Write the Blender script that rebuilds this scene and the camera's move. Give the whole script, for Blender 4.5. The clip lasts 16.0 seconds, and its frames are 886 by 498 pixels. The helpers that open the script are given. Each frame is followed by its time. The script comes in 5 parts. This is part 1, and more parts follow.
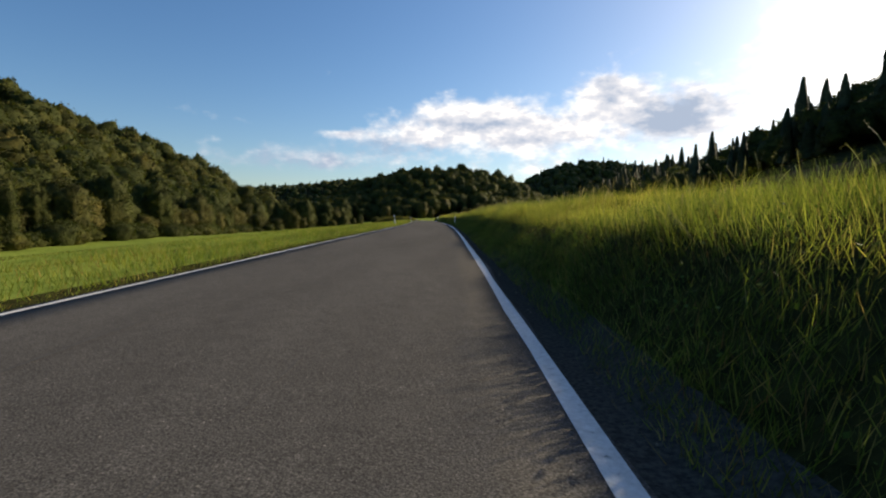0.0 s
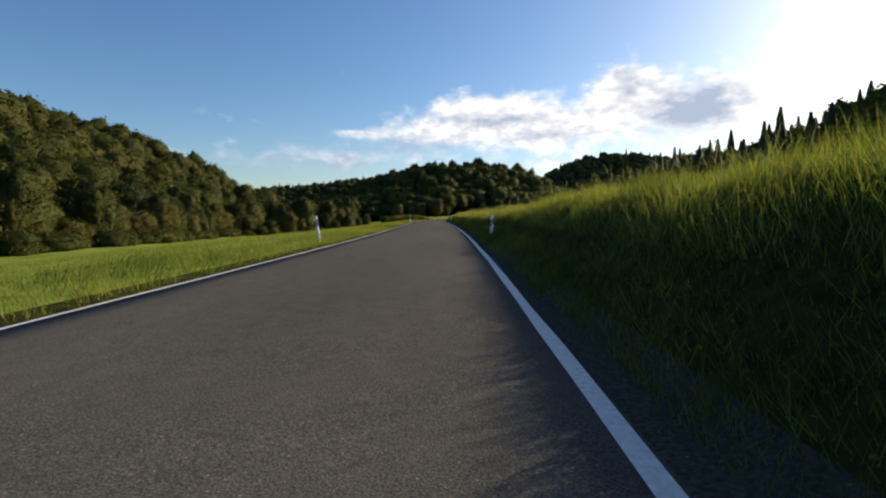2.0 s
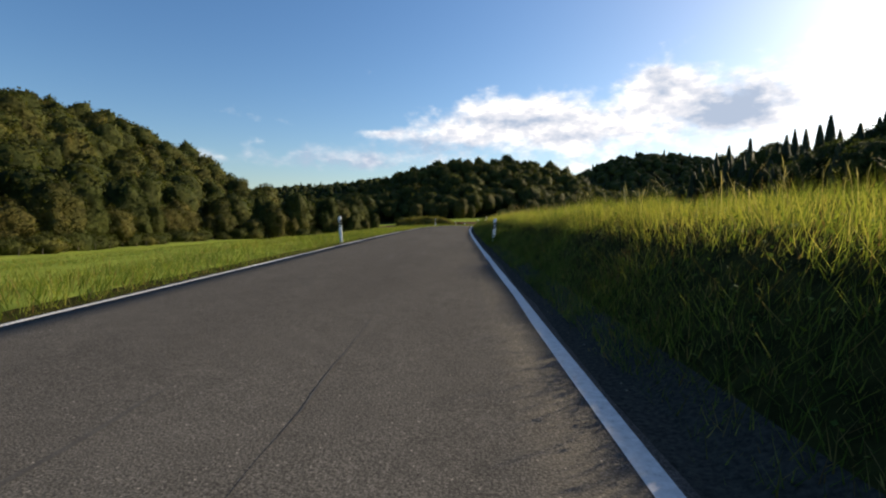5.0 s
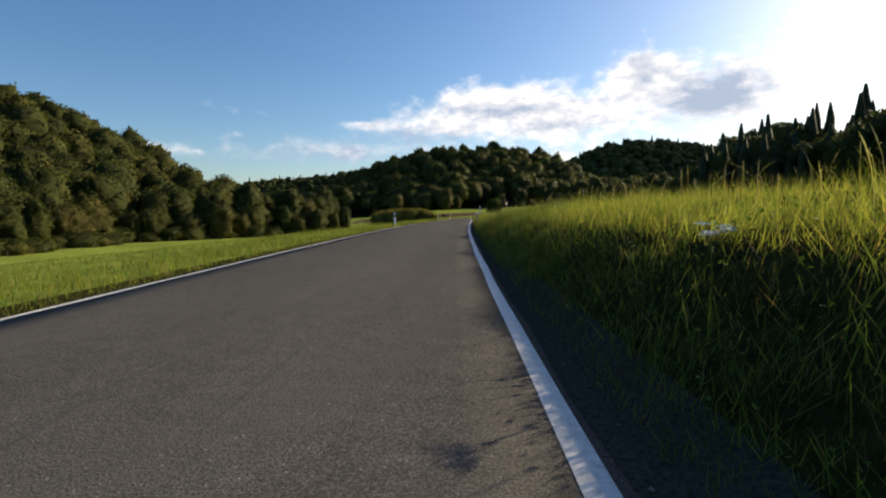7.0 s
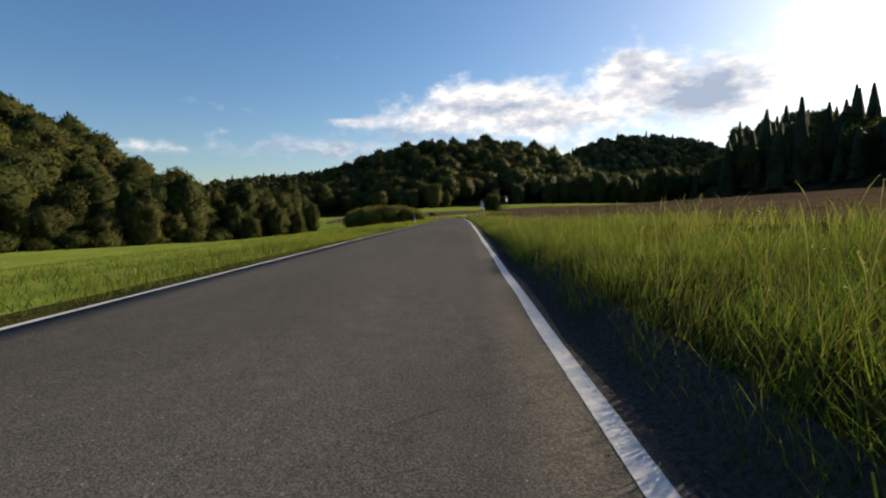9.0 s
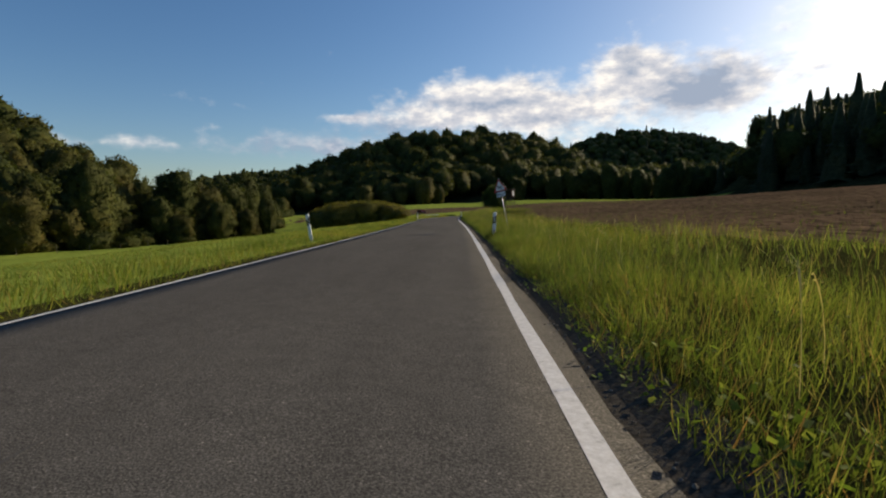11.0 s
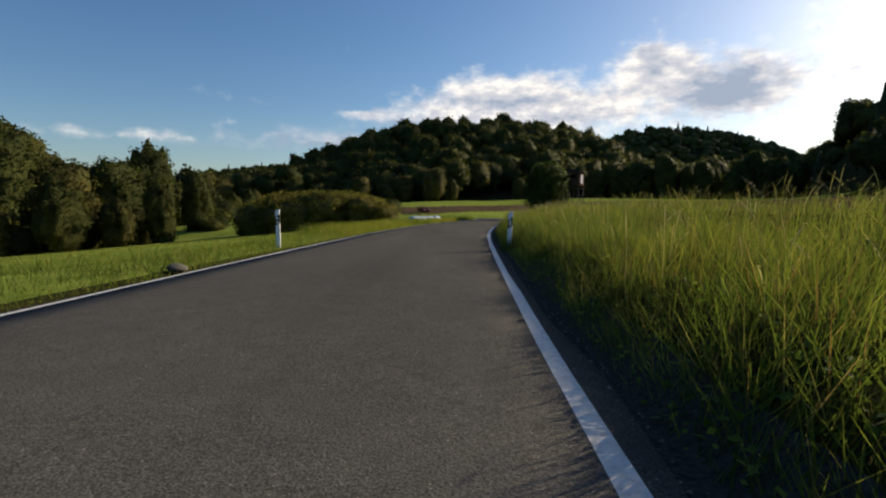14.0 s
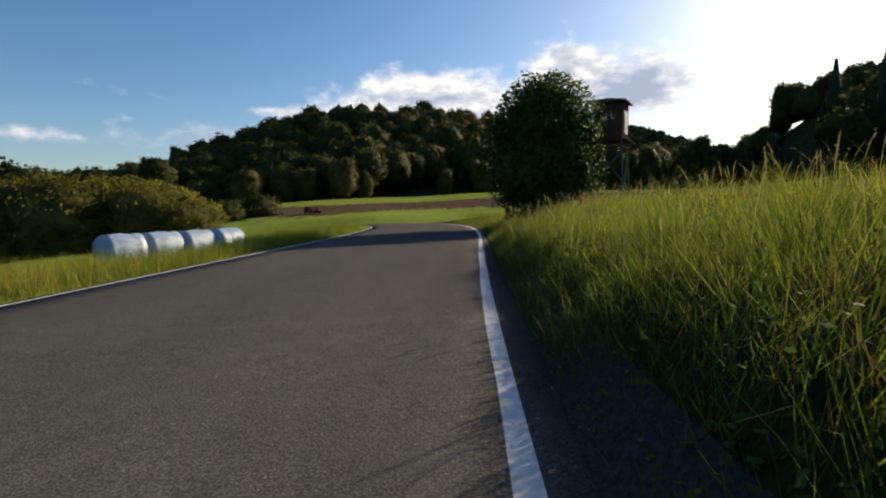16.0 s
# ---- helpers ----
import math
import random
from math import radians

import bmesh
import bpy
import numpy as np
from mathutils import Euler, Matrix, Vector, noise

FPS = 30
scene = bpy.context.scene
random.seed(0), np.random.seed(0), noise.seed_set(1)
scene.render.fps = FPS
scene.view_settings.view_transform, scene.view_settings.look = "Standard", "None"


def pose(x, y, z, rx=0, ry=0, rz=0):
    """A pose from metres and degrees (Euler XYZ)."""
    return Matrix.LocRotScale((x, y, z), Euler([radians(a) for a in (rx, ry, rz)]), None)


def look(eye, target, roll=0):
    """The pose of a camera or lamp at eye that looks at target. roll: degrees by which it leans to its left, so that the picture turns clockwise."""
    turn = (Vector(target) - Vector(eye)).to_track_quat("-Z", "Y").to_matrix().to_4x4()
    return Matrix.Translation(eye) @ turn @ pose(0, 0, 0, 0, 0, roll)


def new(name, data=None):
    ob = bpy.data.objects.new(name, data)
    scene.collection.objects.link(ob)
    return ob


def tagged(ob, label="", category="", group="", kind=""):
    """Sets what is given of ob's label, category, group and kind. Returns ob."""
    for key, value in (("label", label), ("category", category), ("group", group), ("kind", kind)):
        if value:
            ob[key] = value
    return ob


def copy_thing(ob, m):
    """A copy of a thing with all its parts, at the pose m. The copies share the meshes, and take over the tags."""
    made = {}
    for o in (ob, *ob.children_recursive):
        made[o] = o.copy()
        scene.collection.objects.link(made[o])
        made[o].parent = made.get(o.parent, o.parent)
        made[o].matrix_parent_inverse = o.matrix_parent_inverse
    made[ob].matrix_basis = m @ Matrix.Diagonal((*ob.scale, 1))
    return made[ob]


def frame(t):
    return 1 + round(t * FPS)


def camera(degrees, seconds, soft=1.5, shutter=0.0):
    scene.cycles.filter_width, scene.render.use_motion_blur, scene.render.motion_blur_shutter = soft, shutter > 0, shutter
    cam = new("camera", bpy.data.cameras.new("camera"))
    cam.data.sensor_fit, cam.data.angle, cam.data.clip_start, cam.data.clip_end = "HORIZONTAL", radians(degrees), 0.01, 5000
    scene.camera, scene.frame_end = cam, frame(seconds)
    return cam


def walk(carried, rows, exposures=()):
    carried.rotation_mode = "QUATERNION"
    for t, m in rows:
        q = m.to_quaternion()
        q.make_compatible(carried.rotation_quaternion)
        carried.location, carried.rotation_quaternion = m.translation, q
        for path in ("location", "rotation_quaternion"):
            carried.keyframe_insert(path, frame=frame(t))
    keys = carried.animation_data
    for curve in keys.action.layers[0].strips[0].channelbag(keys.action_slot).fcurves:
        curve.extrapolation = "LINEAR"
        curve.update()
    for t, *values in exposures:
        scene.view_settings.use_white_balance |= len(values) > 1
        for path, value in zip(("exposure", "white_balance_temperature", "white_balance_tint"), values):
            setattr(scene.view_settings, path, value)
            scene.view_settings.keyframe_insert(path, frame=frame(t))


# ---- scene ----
cam = camera(84.3, 16.0, soft=2.1)
PATH = [
    (0.0, pose(-0.749, -4.042, 0.933, 86.76, -0.89, -0.56)),
    (0.5, pose(-0.598, 4.959, 1.076, 86.81, -0.60, 0.98)),
    (1.0, pose(-0.509, 13.841, 1.197, 86.60, -0.55, 2.26)),
    (1.5, pose(-0.486, 22.613, 1.298, 86.51, 0.75, 1.20)),
    (2.0, pose(-0.281, 31.279, 1.383, 86.49, 0.13, 1.38)),
    (2.5, pose(-0.189, 39.857, 1.459, 86.54, 0.14, 1.81)),
    (3.0, pose(-0.134, 48.359, 1.527, 86.55, 0.08, 1.93)),
    (3.5, pose(-0.249, 56.793, 1.591, 86.62, -0.56, 3.99)),
    (3.7, pose(-0.381, 60.148, 1.616, 86.95, -0.07, 4.59)),
    (5.8, pose(-1.825, 95.007, 1.878, 86.20, -0.94, 4.07)),
    (6.0, pose(-1.919, 98.311, 1.901, 86.06, -0.21, 4.11)),
    (6.5, pose(-2.316, 106.567, 1.955, 85.75, 0.01, 4.49)),
    (7.0, pose(-2.458, 114.843, 2.000, 85.70, 0.44, 2.49)),
    (7.5, pose(-2.520, 123.137, 2.032, 85.40, -0.35, 2.46)),
    (8.0, pose(-2.749, 131.458, 2.051, 85.61, 0.31, 2.09)),
    (8.5, pose(-2.693, 139.821, 2.053, 85.52, 0.37, 0.39)),
    (9.0, pose(-2.818, 148.236, 2.036, 85.45, 0.58, 1.32)),
    (9.2, pose(-2.762, 151.618, 2.025, 85.15, 0.44, 0.68)),
    (11.3, pose(-1.870, 187.870, 1.762, 85.11, 0.58, 0.70)),
    (11.5, pose(-1.785, 191.412, 1.728, 85.19, 0.10, 0.20)),
    (12.0, pose(-1.588, 200.348, 1.638, 85.22, -0.45, 1.65)),
    (12.5, pose(-1.530, 209.410, 1.549, 85.26, -0.51, 1.88)),
    (13.0, pose(-1.510, 218.608, 1.467, 85.36, 0.00, 1.38)),
    (13.5, pose(-1.410, 227.957, 1.389, 85.21, -0.22, 1.00)),
    (14.0, pose(-1.500, 237.469, 1.310, 85.00, -0.54, 2.53)),
    (14.5, pose(-1.378, 247.152, 1.224, 85.14, -0.10, 1.67)),
    (15.0, pose(-1.099, 257.024, 1.131, 84.91, 0.85, 0.20)),
    (15.5, pose(-0.154, 267.053, 1.025, 84.80, 1.96, -4.64)),
    (16.0, pose(1.273, 277.219, 0.904, 84.82, 0.83, -6.31)),
]
walk(cam, PATH, [(t_, e_, 6950, 10) for t_, e_ in ((0.0, 0.42), (3.0, 0.50), (6.0, 0.52), (9.0, 0.36), (12.0, 0.05), (14.5, 0.23), (16.0, 0.35))])

# ---------------------------------------------------------------- world, sun
SUN_AZ, SUN_EL = 52.5, 23.0
world = bpy.data.worlds.new("world")
scene.world = world
world.use_nodes = True
wn = world.node_tree
wn.nodes.clear()
sky = wn.nodes.new("ShaderNodeTexSky")
sky.sky_type = "NISHITA"
sky.sun_disc = False
sky.sun_elevation = radians(SUN_EL)
sky.sun_rotation = radians(SUN_AZ)
sky.air_density, sky.dust_density, sky.ozone_density = 1.0, 0.9, 3.6
sky_bg = wn.nodes.new("ShaderNodeBackground")
sky_bg.inputs["Strength"].default_value = 0.107
sky_out = wn.nodes.new("ShaderNodeOutputWorld")
sky_sat = wn.nodes.new("ShaderNodeHueSaturation")
sky_sat.inputs["Saturation"].default_value = 1.18
sky_sat.inputs["Hue"].default_value = 0.503
wn.links.new(sky.outputs["Color"], sky_sat.inputs["Color"])
wn.links.new(sky_sat.outputs["Color"], sky_bg.inputs["Color"])
wn.links.new(sky_bg.outputs["Background"], sky_out.inputs["Surface"])
sun_data = bpy.data.lights.new("sun", "SUN")
sun_data.energy, sun_data.angle, sun_data.color = 5.0, radians(0.6), (1.0, 0.85, 0.63)
sun = new("sun", sun_data)
a, e = radians(SUN_AZ), radians(SUN_EL)
SUN_DIR = Vector((math.sin(a) * math.cos(e), math.cos(a) * math.cos(e), math.sin(e)))
sun.matrix_world = look(SUN_DIR * 200, (0, 0, 0))

# ---------------------------------------------------------------- helpers
rng = np.random.default_rng(7)


def nodes_of(name):
    m = bpy.data.materials.new(name)
    m.use_nodes = True
    t = m.node_tree
    return m, t, t.nodes["Principled BSDF"], t.nodes["Material Output"]


def add(t, kind, **sets):
    n = t.nodes.new(kind)
    for k, v in sets.items():
        n.inputs[k.replace("_", " ")].default_value = v
    return n


def noise_node(t, scale, detail=4.0, rough=0.55, coord="Object", stretch=None):
    tc = t.nodes.new("ShaderNodeTexCoord")
    n = add(t, "ShaderNodeTexNoise", Scale=scale, Detail=detail, Roughness=rough)
    src = tc.outputs[coord]
    if stretch:
        mp = t.nodes.new("ShaderNodeMapping")
        mp.inputs["Scale"].default_value = stretch
        t.links.new(src, mp.inputs["Vector"])
        src = mp.outputs["Vector"]
    t.links.new(src, n.inputs["Vector"])
    return n


def ramp(t, src, stops):
    r = t.nodes.new("ShaderNodeValToRGB")
    els = r.color_ramp.elements
    while len(els) < len(stops):
        els.new(0.5)
    for el, (p, c) in zip(els, stops):
        el.position, el.color = p, (*c, 1.0)
    t.links.new(src, r.inputs["Fac"])
    return r


def mixed(t, fac, c1, c2, mode="MIX"):
    m = t.nodes.new("ShaderNodeMix")
    m.data_type, m.blend_type = "RGBA", mode
    ins = [i for i in m.inputs if i.enabled]
    for sock, v in zip(ins, (fac, c1, c2)):
        if isinstance(v, (int, float)):
            sock.default_value = v
        elif isinstance(v, tuple):
            sock.default_value = (*v, 1.0)
        else:
            t.links.new(v, sock)
    return [o for o in m.outputs if o.enabled][0]


def bumped(t, bsdf, src, strength, dist):
    b = add(t, "ShaderNodeBump", Strength=strength, Distance=dist)
    t.links.new(src, b.inputs["Height"])
    t.links.new(b.outputs["Normal"], bsdf.inputs["Normal"])
    return b


def plain(name, colour, rough=0.6, metal=0.0, vary=0.15, scale=6.0, bump=0.1, spec=0.5):
    """A painted or bare surface with blotches and a fine grain."""
    m, t, b, o = nodes_of(name)
    n = noise_node(t, scale, 6.0)
    dark = tuple(c * (1 - vary) for c in colour)
    lite = tuple(min(1.0, c * (1 + vary)) for c in colour)
    t.links.new(ramp(t, n.outputs["Fac"], [(0.3, dark), (0.7, lite)]).outputs["Color"], b.inputs["Base Color"])
    b.inputs["Roughness"].default_value, b.inputs["Metallic"].default_value = rough, metal
    b.inputs["Specular IOR Level"].default_value = spec
    if bump:
        bumped(t, b, noise_node(t, scale * 8, 3.0).outputs["Fac"], bump, 0.01)
    return m


def leafy(name, stops, through_light=0.35, rough=0.7, clump=1.3, clump_dark=0.6, relief=0.0):
    """Leaves or blades: colour by piece and in clumps, with light passing through."""
    m, t, b, o = nodes_of(name)
    g = t.nodes.new("ShaderNodeNewGeometry")
    r = ramp(t, g.outputs["Random Per Island"], stops)
    n = noise_node(t, 0.11, 3.0)
    col = mixed(t, 0.75, r.outputs["Color"], ramp(t, n.outputs["Fac"], [(0.32, (0.5, 0.55, 0.5)), (0.5, (0.9, 0.95, 0.85)), (0.68, (1.45, 1.22, 1.0))]).outputs["Color"], "MULTIPLY")
    n2 = noise_node(t, clump, 5.0, 0.6)
    col = mixed(t, 0.8, col, ramp(t, n2.outputs["Fac"], [(0.35, (clump_dark, clump_dark, clump_dark * 0.95)), (0.65, (1.25, 1.22, 1.15))]).outputs["Color"], "MULTIPLY")
    oi = t.nodes.new("ShaderNodeObjectInfo")
    col = mixed(t, 0.6, col, ramp(t, oi.outputs["Random"], [(0.0, (0.75, 0.85, 0.7)), (1.0, (1.2, 1.1, 0.95))]).outputs["Color"], "MULTIPLY")
    t.links.new(col, b.inputs["Base Color"])
    b.inputs["Roughness"].default_value = rough
    b.inputs["Specular IOR Level"].default_value = 0.12
    tr = t.nodes.new("ShaderNodeBsdfTranslucent")
    t.links.new(mixed(t, 1.0, col, (1.08, 1.14, 0.72), "MULTIPLY"), tr.inputs["Color"])
    if relief:
        bp = bumped(t, b, noise_node(t, 1.7, 4.0, 0.7).outputs["Fac"], 1.0, relief)
        t.links.new(bp.outputs["Normal"], tr.inputs["Normal"])
    mx = add(t, "ShaderNodeMixShader", Fac=through_light)
    t.links.new(b.outputs["BSDF"], mx.inputs[1])
    t.links.new(tr.outputs["BSDF"], mx.inputs[2])
    t.links.new(mx.outputs["Shader"], o.inputs["Surface"])
    return m


def mesh_arrays(name, verts, faces, mats, index=None, smooth=False, normals=None):
    """A mesh from arrays of corners and of three- or four-sided faces."""
    me = bpy.data.meshes.new(name)
    verts = np.asarray(verts, np.float32).reshape(-1, 3)
    faces = np.asarray(faces, np.int32)
    k = faces.shape[1]
    me.vertices.add(len(verts))
    me.vertices.foreach_set("co", verts.ravel())
    me.loops.add(faces.size)
    me.loops.foreach_set("vertex_index", faces.ravel())
    me.polygons.add(len(faces))
    me.polygons.foreach_set("loop_start", np.arange(0, faces.size, k, dtype=np.int32))
    if index is not None:
        me.polygons.foreach_set("material_index", np.asarray(index, np.int32))
    me.polygons.foreach_set("use_smooth", np.full(len(faces), smooth))
    for m in mats:
        me.materials.append(m)
    me.update(calc_edges=True)
    if normals is not None:
        me.normals_split_custom_set_from_vertices(np.asarray(normals, np.float32).reshape(-1, 3))
    return me


def part(name, bm, material, parent=None, label="", smooth=False):
    me = bpy.data.meshes.new(name)
    bm.normal_update()
    for f in bm.faces:
        f.smooth = smooth
    bm.to_mesh(me)
    bm.free()
    me.materials.append(material)
    ob = new(name, me)
    if parent:
        ob.parent = parent
    if label:
        tagged(ob, label)
    return ob


def box_bm(x0, x1, y0, y1, z0, z1, bevel=0.0, bm=None):
    bm = bm or bmesh.new()
    m = Matrix.Translation(((x0 + x1) / 2, (y0 + y1) / 2, (z0 + z1) / 2)) @ Matrix.Diagonal((x1 - x0, y1 - y0, z1 - z0, 1))
    r = bmesh.ops.create_cube(bm, size=1.0, matrix=m)
    if bevel:
        es = list({ed for v in r["verts"] for ed in v.link_edges})
        bmesh.ops.bevel(bm, geom=es, offset=bevel, segments=1, affect="EDGES")
    return bm


def beam_bm(p, q, r, sides=6, r2=None, bm=None):
    """A round or many-sided bar from p to q."""
    bm = bm or bmesh.new()
    p, q = Vector(p), Vector(q)
    d = q - p
    m = Matrix.Translation((p + q) / 2) @ d.to_track_quat("Z", "Y").to_matrix().to_4x4()
    bmesh.ops.create_cone(bm, cap_ends=True, segments=sides, radius1=r, radius2=r if r2 is None else r2, depth=d.length, matrix=m)
    return bm


def prism_bm(outline, y0, y1, bm=None):
    """The outline (x, z) pulled from y0 to y1."""
    bm = bm or bmesh.new()
    a_ = [bm.verts.new((x, y0, z)) for x, z in outline]
    b_ = [bm.verts.new((x, y1, z)) for x, z in outline]
    bm.faces.new(a_)
    bm.faces.new(list(reversed(b_)))
    for i in range(len(a_)):
        j = (i + 1) % len(a_)
        bm.faces.new((a_[i], b_[i], b_[j], a_[j]))
    bmesh.ops.recalc_face_normals(bm, faces=bm.faces)
    return bm


def smooth01(v):
    v = np.clip(v, 0, 1)
    return v * v * (3 - 2 * v)


# ---------------------------------------------------------------- the road's line
# s: metres along the right edge line; heading in degrees to the left of +y; slope in degrees
KNOT_S = np.array([-60, -10, 25, 50, 75, 100, 125, 150, 175, 200, 225, 250, 262, 275, 290, 300, 310, 322, 335, 350, 430])
KNOT_PSI = np.array([-1.6, -1.269, -0.789, 0.817, 2.37, 2.7, 0.798, -0.993, -1.308, -1.094, 0.268, -0.796, -3.969, -8.118, -11.0, -10, 2, 28, 60, 78, 82])
KNOT_SLOPE = np.array([1.1, 1.06, 0.564, 0.427, 0.437, 0.411, 0.174, -0.198, -0.495, -0.595, -0.455, -0.525, -0.601, -0.691, -0.7, -0.5, -0.5, -1.5, -3.5, -5.3, -5.3])
S = np.arange(-50, 425, 0.5)


def boxed(v, k=31):
    return np.convolve(np.pad(v, k // 2, "edge"), np.ones(k) / k, "valid")


PSI = np.radians(boxed(np.interp(S, KNOT_S, KNOT_PSI)))
SLOPE = np.radians(boxed(np.interp(S, KNOT_S, KNOT_SLOPE)))
RX, RY, RZ = np.cumsum(-np.sin(PSI)) * 0.5, np.cumsum(np.cos(PSI)) * 0.5, np.cumsum(SLOPE) * 0.5
I0 = int(np.searchsorted(S, 0))
RX, RY, RZ = RX - RX[I0], RY - RY[I0], RZ - RZ[I0]
WIDTH = np.interp(S, [-50, 235, 262, 300, 425], [4.77, 4.77, 5.1, 5.7, 5.2])
STRAIGHT = S <= 306


def road_at(s, u, up=0.0):
    """World places at s along and u to the right of the right edge line."""
    s = np.asarray(s, float)
    ps = np.interp(s, S, PSI)
    return np.stack([np.interp(s, S, RX) + u * np.cos(ps), np.interp(s, S, RY) + u * np.sin(ps), np.interp(s, S, RZ) + up + 0 * u], -1)


def line_x(y):
    """x of the right edge line at y (kept on straight past the bend)."""
    return np.interp(y, RY[STRAIGHT], RX[STRAIGHT])


def line_z(y):
    return np.interp(y, RY[STRAIGHT], RZ[STRAIGHT])


BANK_Y = [-60, 0, 26, 36, 45, 55, 65, 102, 119, 142, 152, 166, 184, 232, 241, 262, 285, 300, 315, 330]
BANK_LOW = [0.5, 0.5, 0.6, 0.7, 0.68, 0.57, 0.5, 0.54, 0.5, 0.48, 0.36, 0.22, 0.1, 0.12, 0.42, 0.44, 0.4, 0.4, 0.1, 0.0]
BANK_TOP = [1.3, 1.4, 1.6, 1.75, 1.65, 1.45, 1.3, 1.35, 1.15, 1.1, 0.8, 0.5, 0.15, 0.2, 0.9, 1.2, 1.25, 1.0, 0.3, 0.0]


def height(x, y):
    """The height of the open ground."""
    x, y = np.asarray(x, float), np.asarray(y, float)
    zr, u = line_z(y), x - line_x(y)
    w = np.interp(y, [-50, 235, 262, 300], [4.77, 4.77, 5.1, 5.7])
    # meadow to the left, falling to the stream
    d = np.clip(-(u + w + 0.35), 0, None)
    left = -0.03 * np.minimum(d, 2.0) - 0.10 * np.clip(d - 2.0, 0, 62) * (1 - 0.7 * smooth01((y - 330) / 60))
    # bank and field to the right
    low_, top_ = np.interp(y, BANK_Y, BANK_LOW), np.interp(y, BANK_Y, BANK_TOP)
    part_way = np.interp(y, [8, 28, 65, 80, 100, 135, 150, 245, 262, 300], [0.37, 0.52, 0.52, 0.42, 0.48, 0.45, 0.37, 0.37, 0.37, 0.37])
    edge_ = (low_ + (top_ - low_) * part_way) * np.interp(y, [-10, 5, 20, 50, 62, 80, 122, 140, 290], [1.05, 1.08, 1.12, 1.12, 1.05, 1.05, 1.05, 0.74, 0.76])
    run = np.clip(np.interp(y, [122, 140, 262, 280], [1.65, 1.5, 1.5, 1.3]) * edge_, 0.5, 2.3)
    t = np.clip((u - 0.28) / run, 0, 1)
    bank = edge_ * (0.25 * t + 0.75 * smooth01(t)) + np.maximum(top_ - edge_, 0.05) * np.clip((u - 0.28 - run) / (4.72 - run), 0, 1)
    right = bank + 0.052 * np.clip(u - 5.0, 0, 112)
    z = zr + np.where(u < 0, left, right)
    z -= 0.3 * np.exp(-(((x + 5.5) / 2.5) ** 2) - ((y - 291) / 5.0) ** 2)
    # field ahead
    ahead = smooth01((y - 335) / 150)
    z += ahead * 4.6 * smooth01((x + 90) / 70) * (1 - smooth01((x - 30) / 90))
    # wooded hills
    fall = 1 - smooth01((y - 370) / 110)
    z += (57 + 11 * (1 - smooth01((y - 235) / 100))) * smooth01((-x - 100) / 170) * fall
    z += 0.41 * np.clip(x - 118, 0, 110) * (1 - 0.85 * smooth01((y - 1.5 * np.clip(x - 118, 0, 80) - 375) / 50)) * (1 - smooth01((y - 520) / 130))
    z += (3 * smooth01((u - 20) / 95) + 10 * smooth01((u - 92) / 34)) * (1 - smooth01((y - 165) / 120))
    g = np.interp(x, [-260, -150, -108, -84, -40, -5, 31, 77, 97, 120, 170, 250, 400], [0.05, 0.18, 0.58, 0.76, 0.87, 0.88, 0.86, 0.74, 0.58, 0.24, 0.1, 0.08, 0.08])
    z += 56 * smooth01((y - 478) / 165) * g * (1 - 0.8 * smooth01((y - 700) / 250))
    z += np.interp(x, [-1100, -800, -690, -640, -500, -405, -310, -150, 0, 120], [10, 25, 55, 82, 92, 98, 112, 112, 60, 0]) * np.exp(-(((y - 1500) / 190) ** 2))
    z += 138 * np.exp(-(((y - 1230) / 230) ** 2) - (np.abs(x - 400) / 250) ** 2.6)
    z += 70 * smooth01((np.abs(x) - 420) / 500) * smooth01((1500 - y) / 900)
    z += 90 * smooth01((y - 1500) / 900)
    # small unevenness off the road
    off = smooth01((np.abs(u + w / 2) - w / 2 - 0.6) / 3)
    z += off * (0.05 * np.sin(0.9 * x + 0.35 * y) + 0.04 * np.sin(0.31 * y - 1.7 * x) + 0.25 * np.sin(0.043 * x + 1.0) * np.sin(0.037 * y) * smooth01((np.abs(u) - 12) / 30))
    return z


# the road's bed pressed into the ground
BED = road_at(S[S > 296], -WIDTH[S > 296] / 2)


def ground_height(x, y):
    z = height(x, y)
    near = (np.abs(x + 30) < 75) & (y > 290) & (y < 370)
    if near.any():
        xs, ys = x[near], y[near]
        d2 = (xs[:, None] - BED[None, :, 0]) ** 2 + (ys[:, None] - BED[None, :, 1]) ** 2
        k = d2.argmin(1)
        t = 1 - smooth01((np.sqrt(d2[np.arange(len(k)), k]) - 3.4) / 4.0)
        z[near] = z[near] * (1 - t) + (BED[k, 2]) * t
    u = x - line_x(y)
    w = np.interp(y, [-50, 235, 262, 300], [4.77, 4.77, 5.1, 5.7])
    under = (u < 0.3) & (u > -w - 0.12) & (y < 300)
    z = np.where(under, line_z(y) - 0.06, z)
    if near.any():
        dn = np.full(x.shape, 9.0)
        dn[near] = np.sqrt(d2.min(1))
        z = np.where(dn < 2.85, z - 0.06, z)
    return z


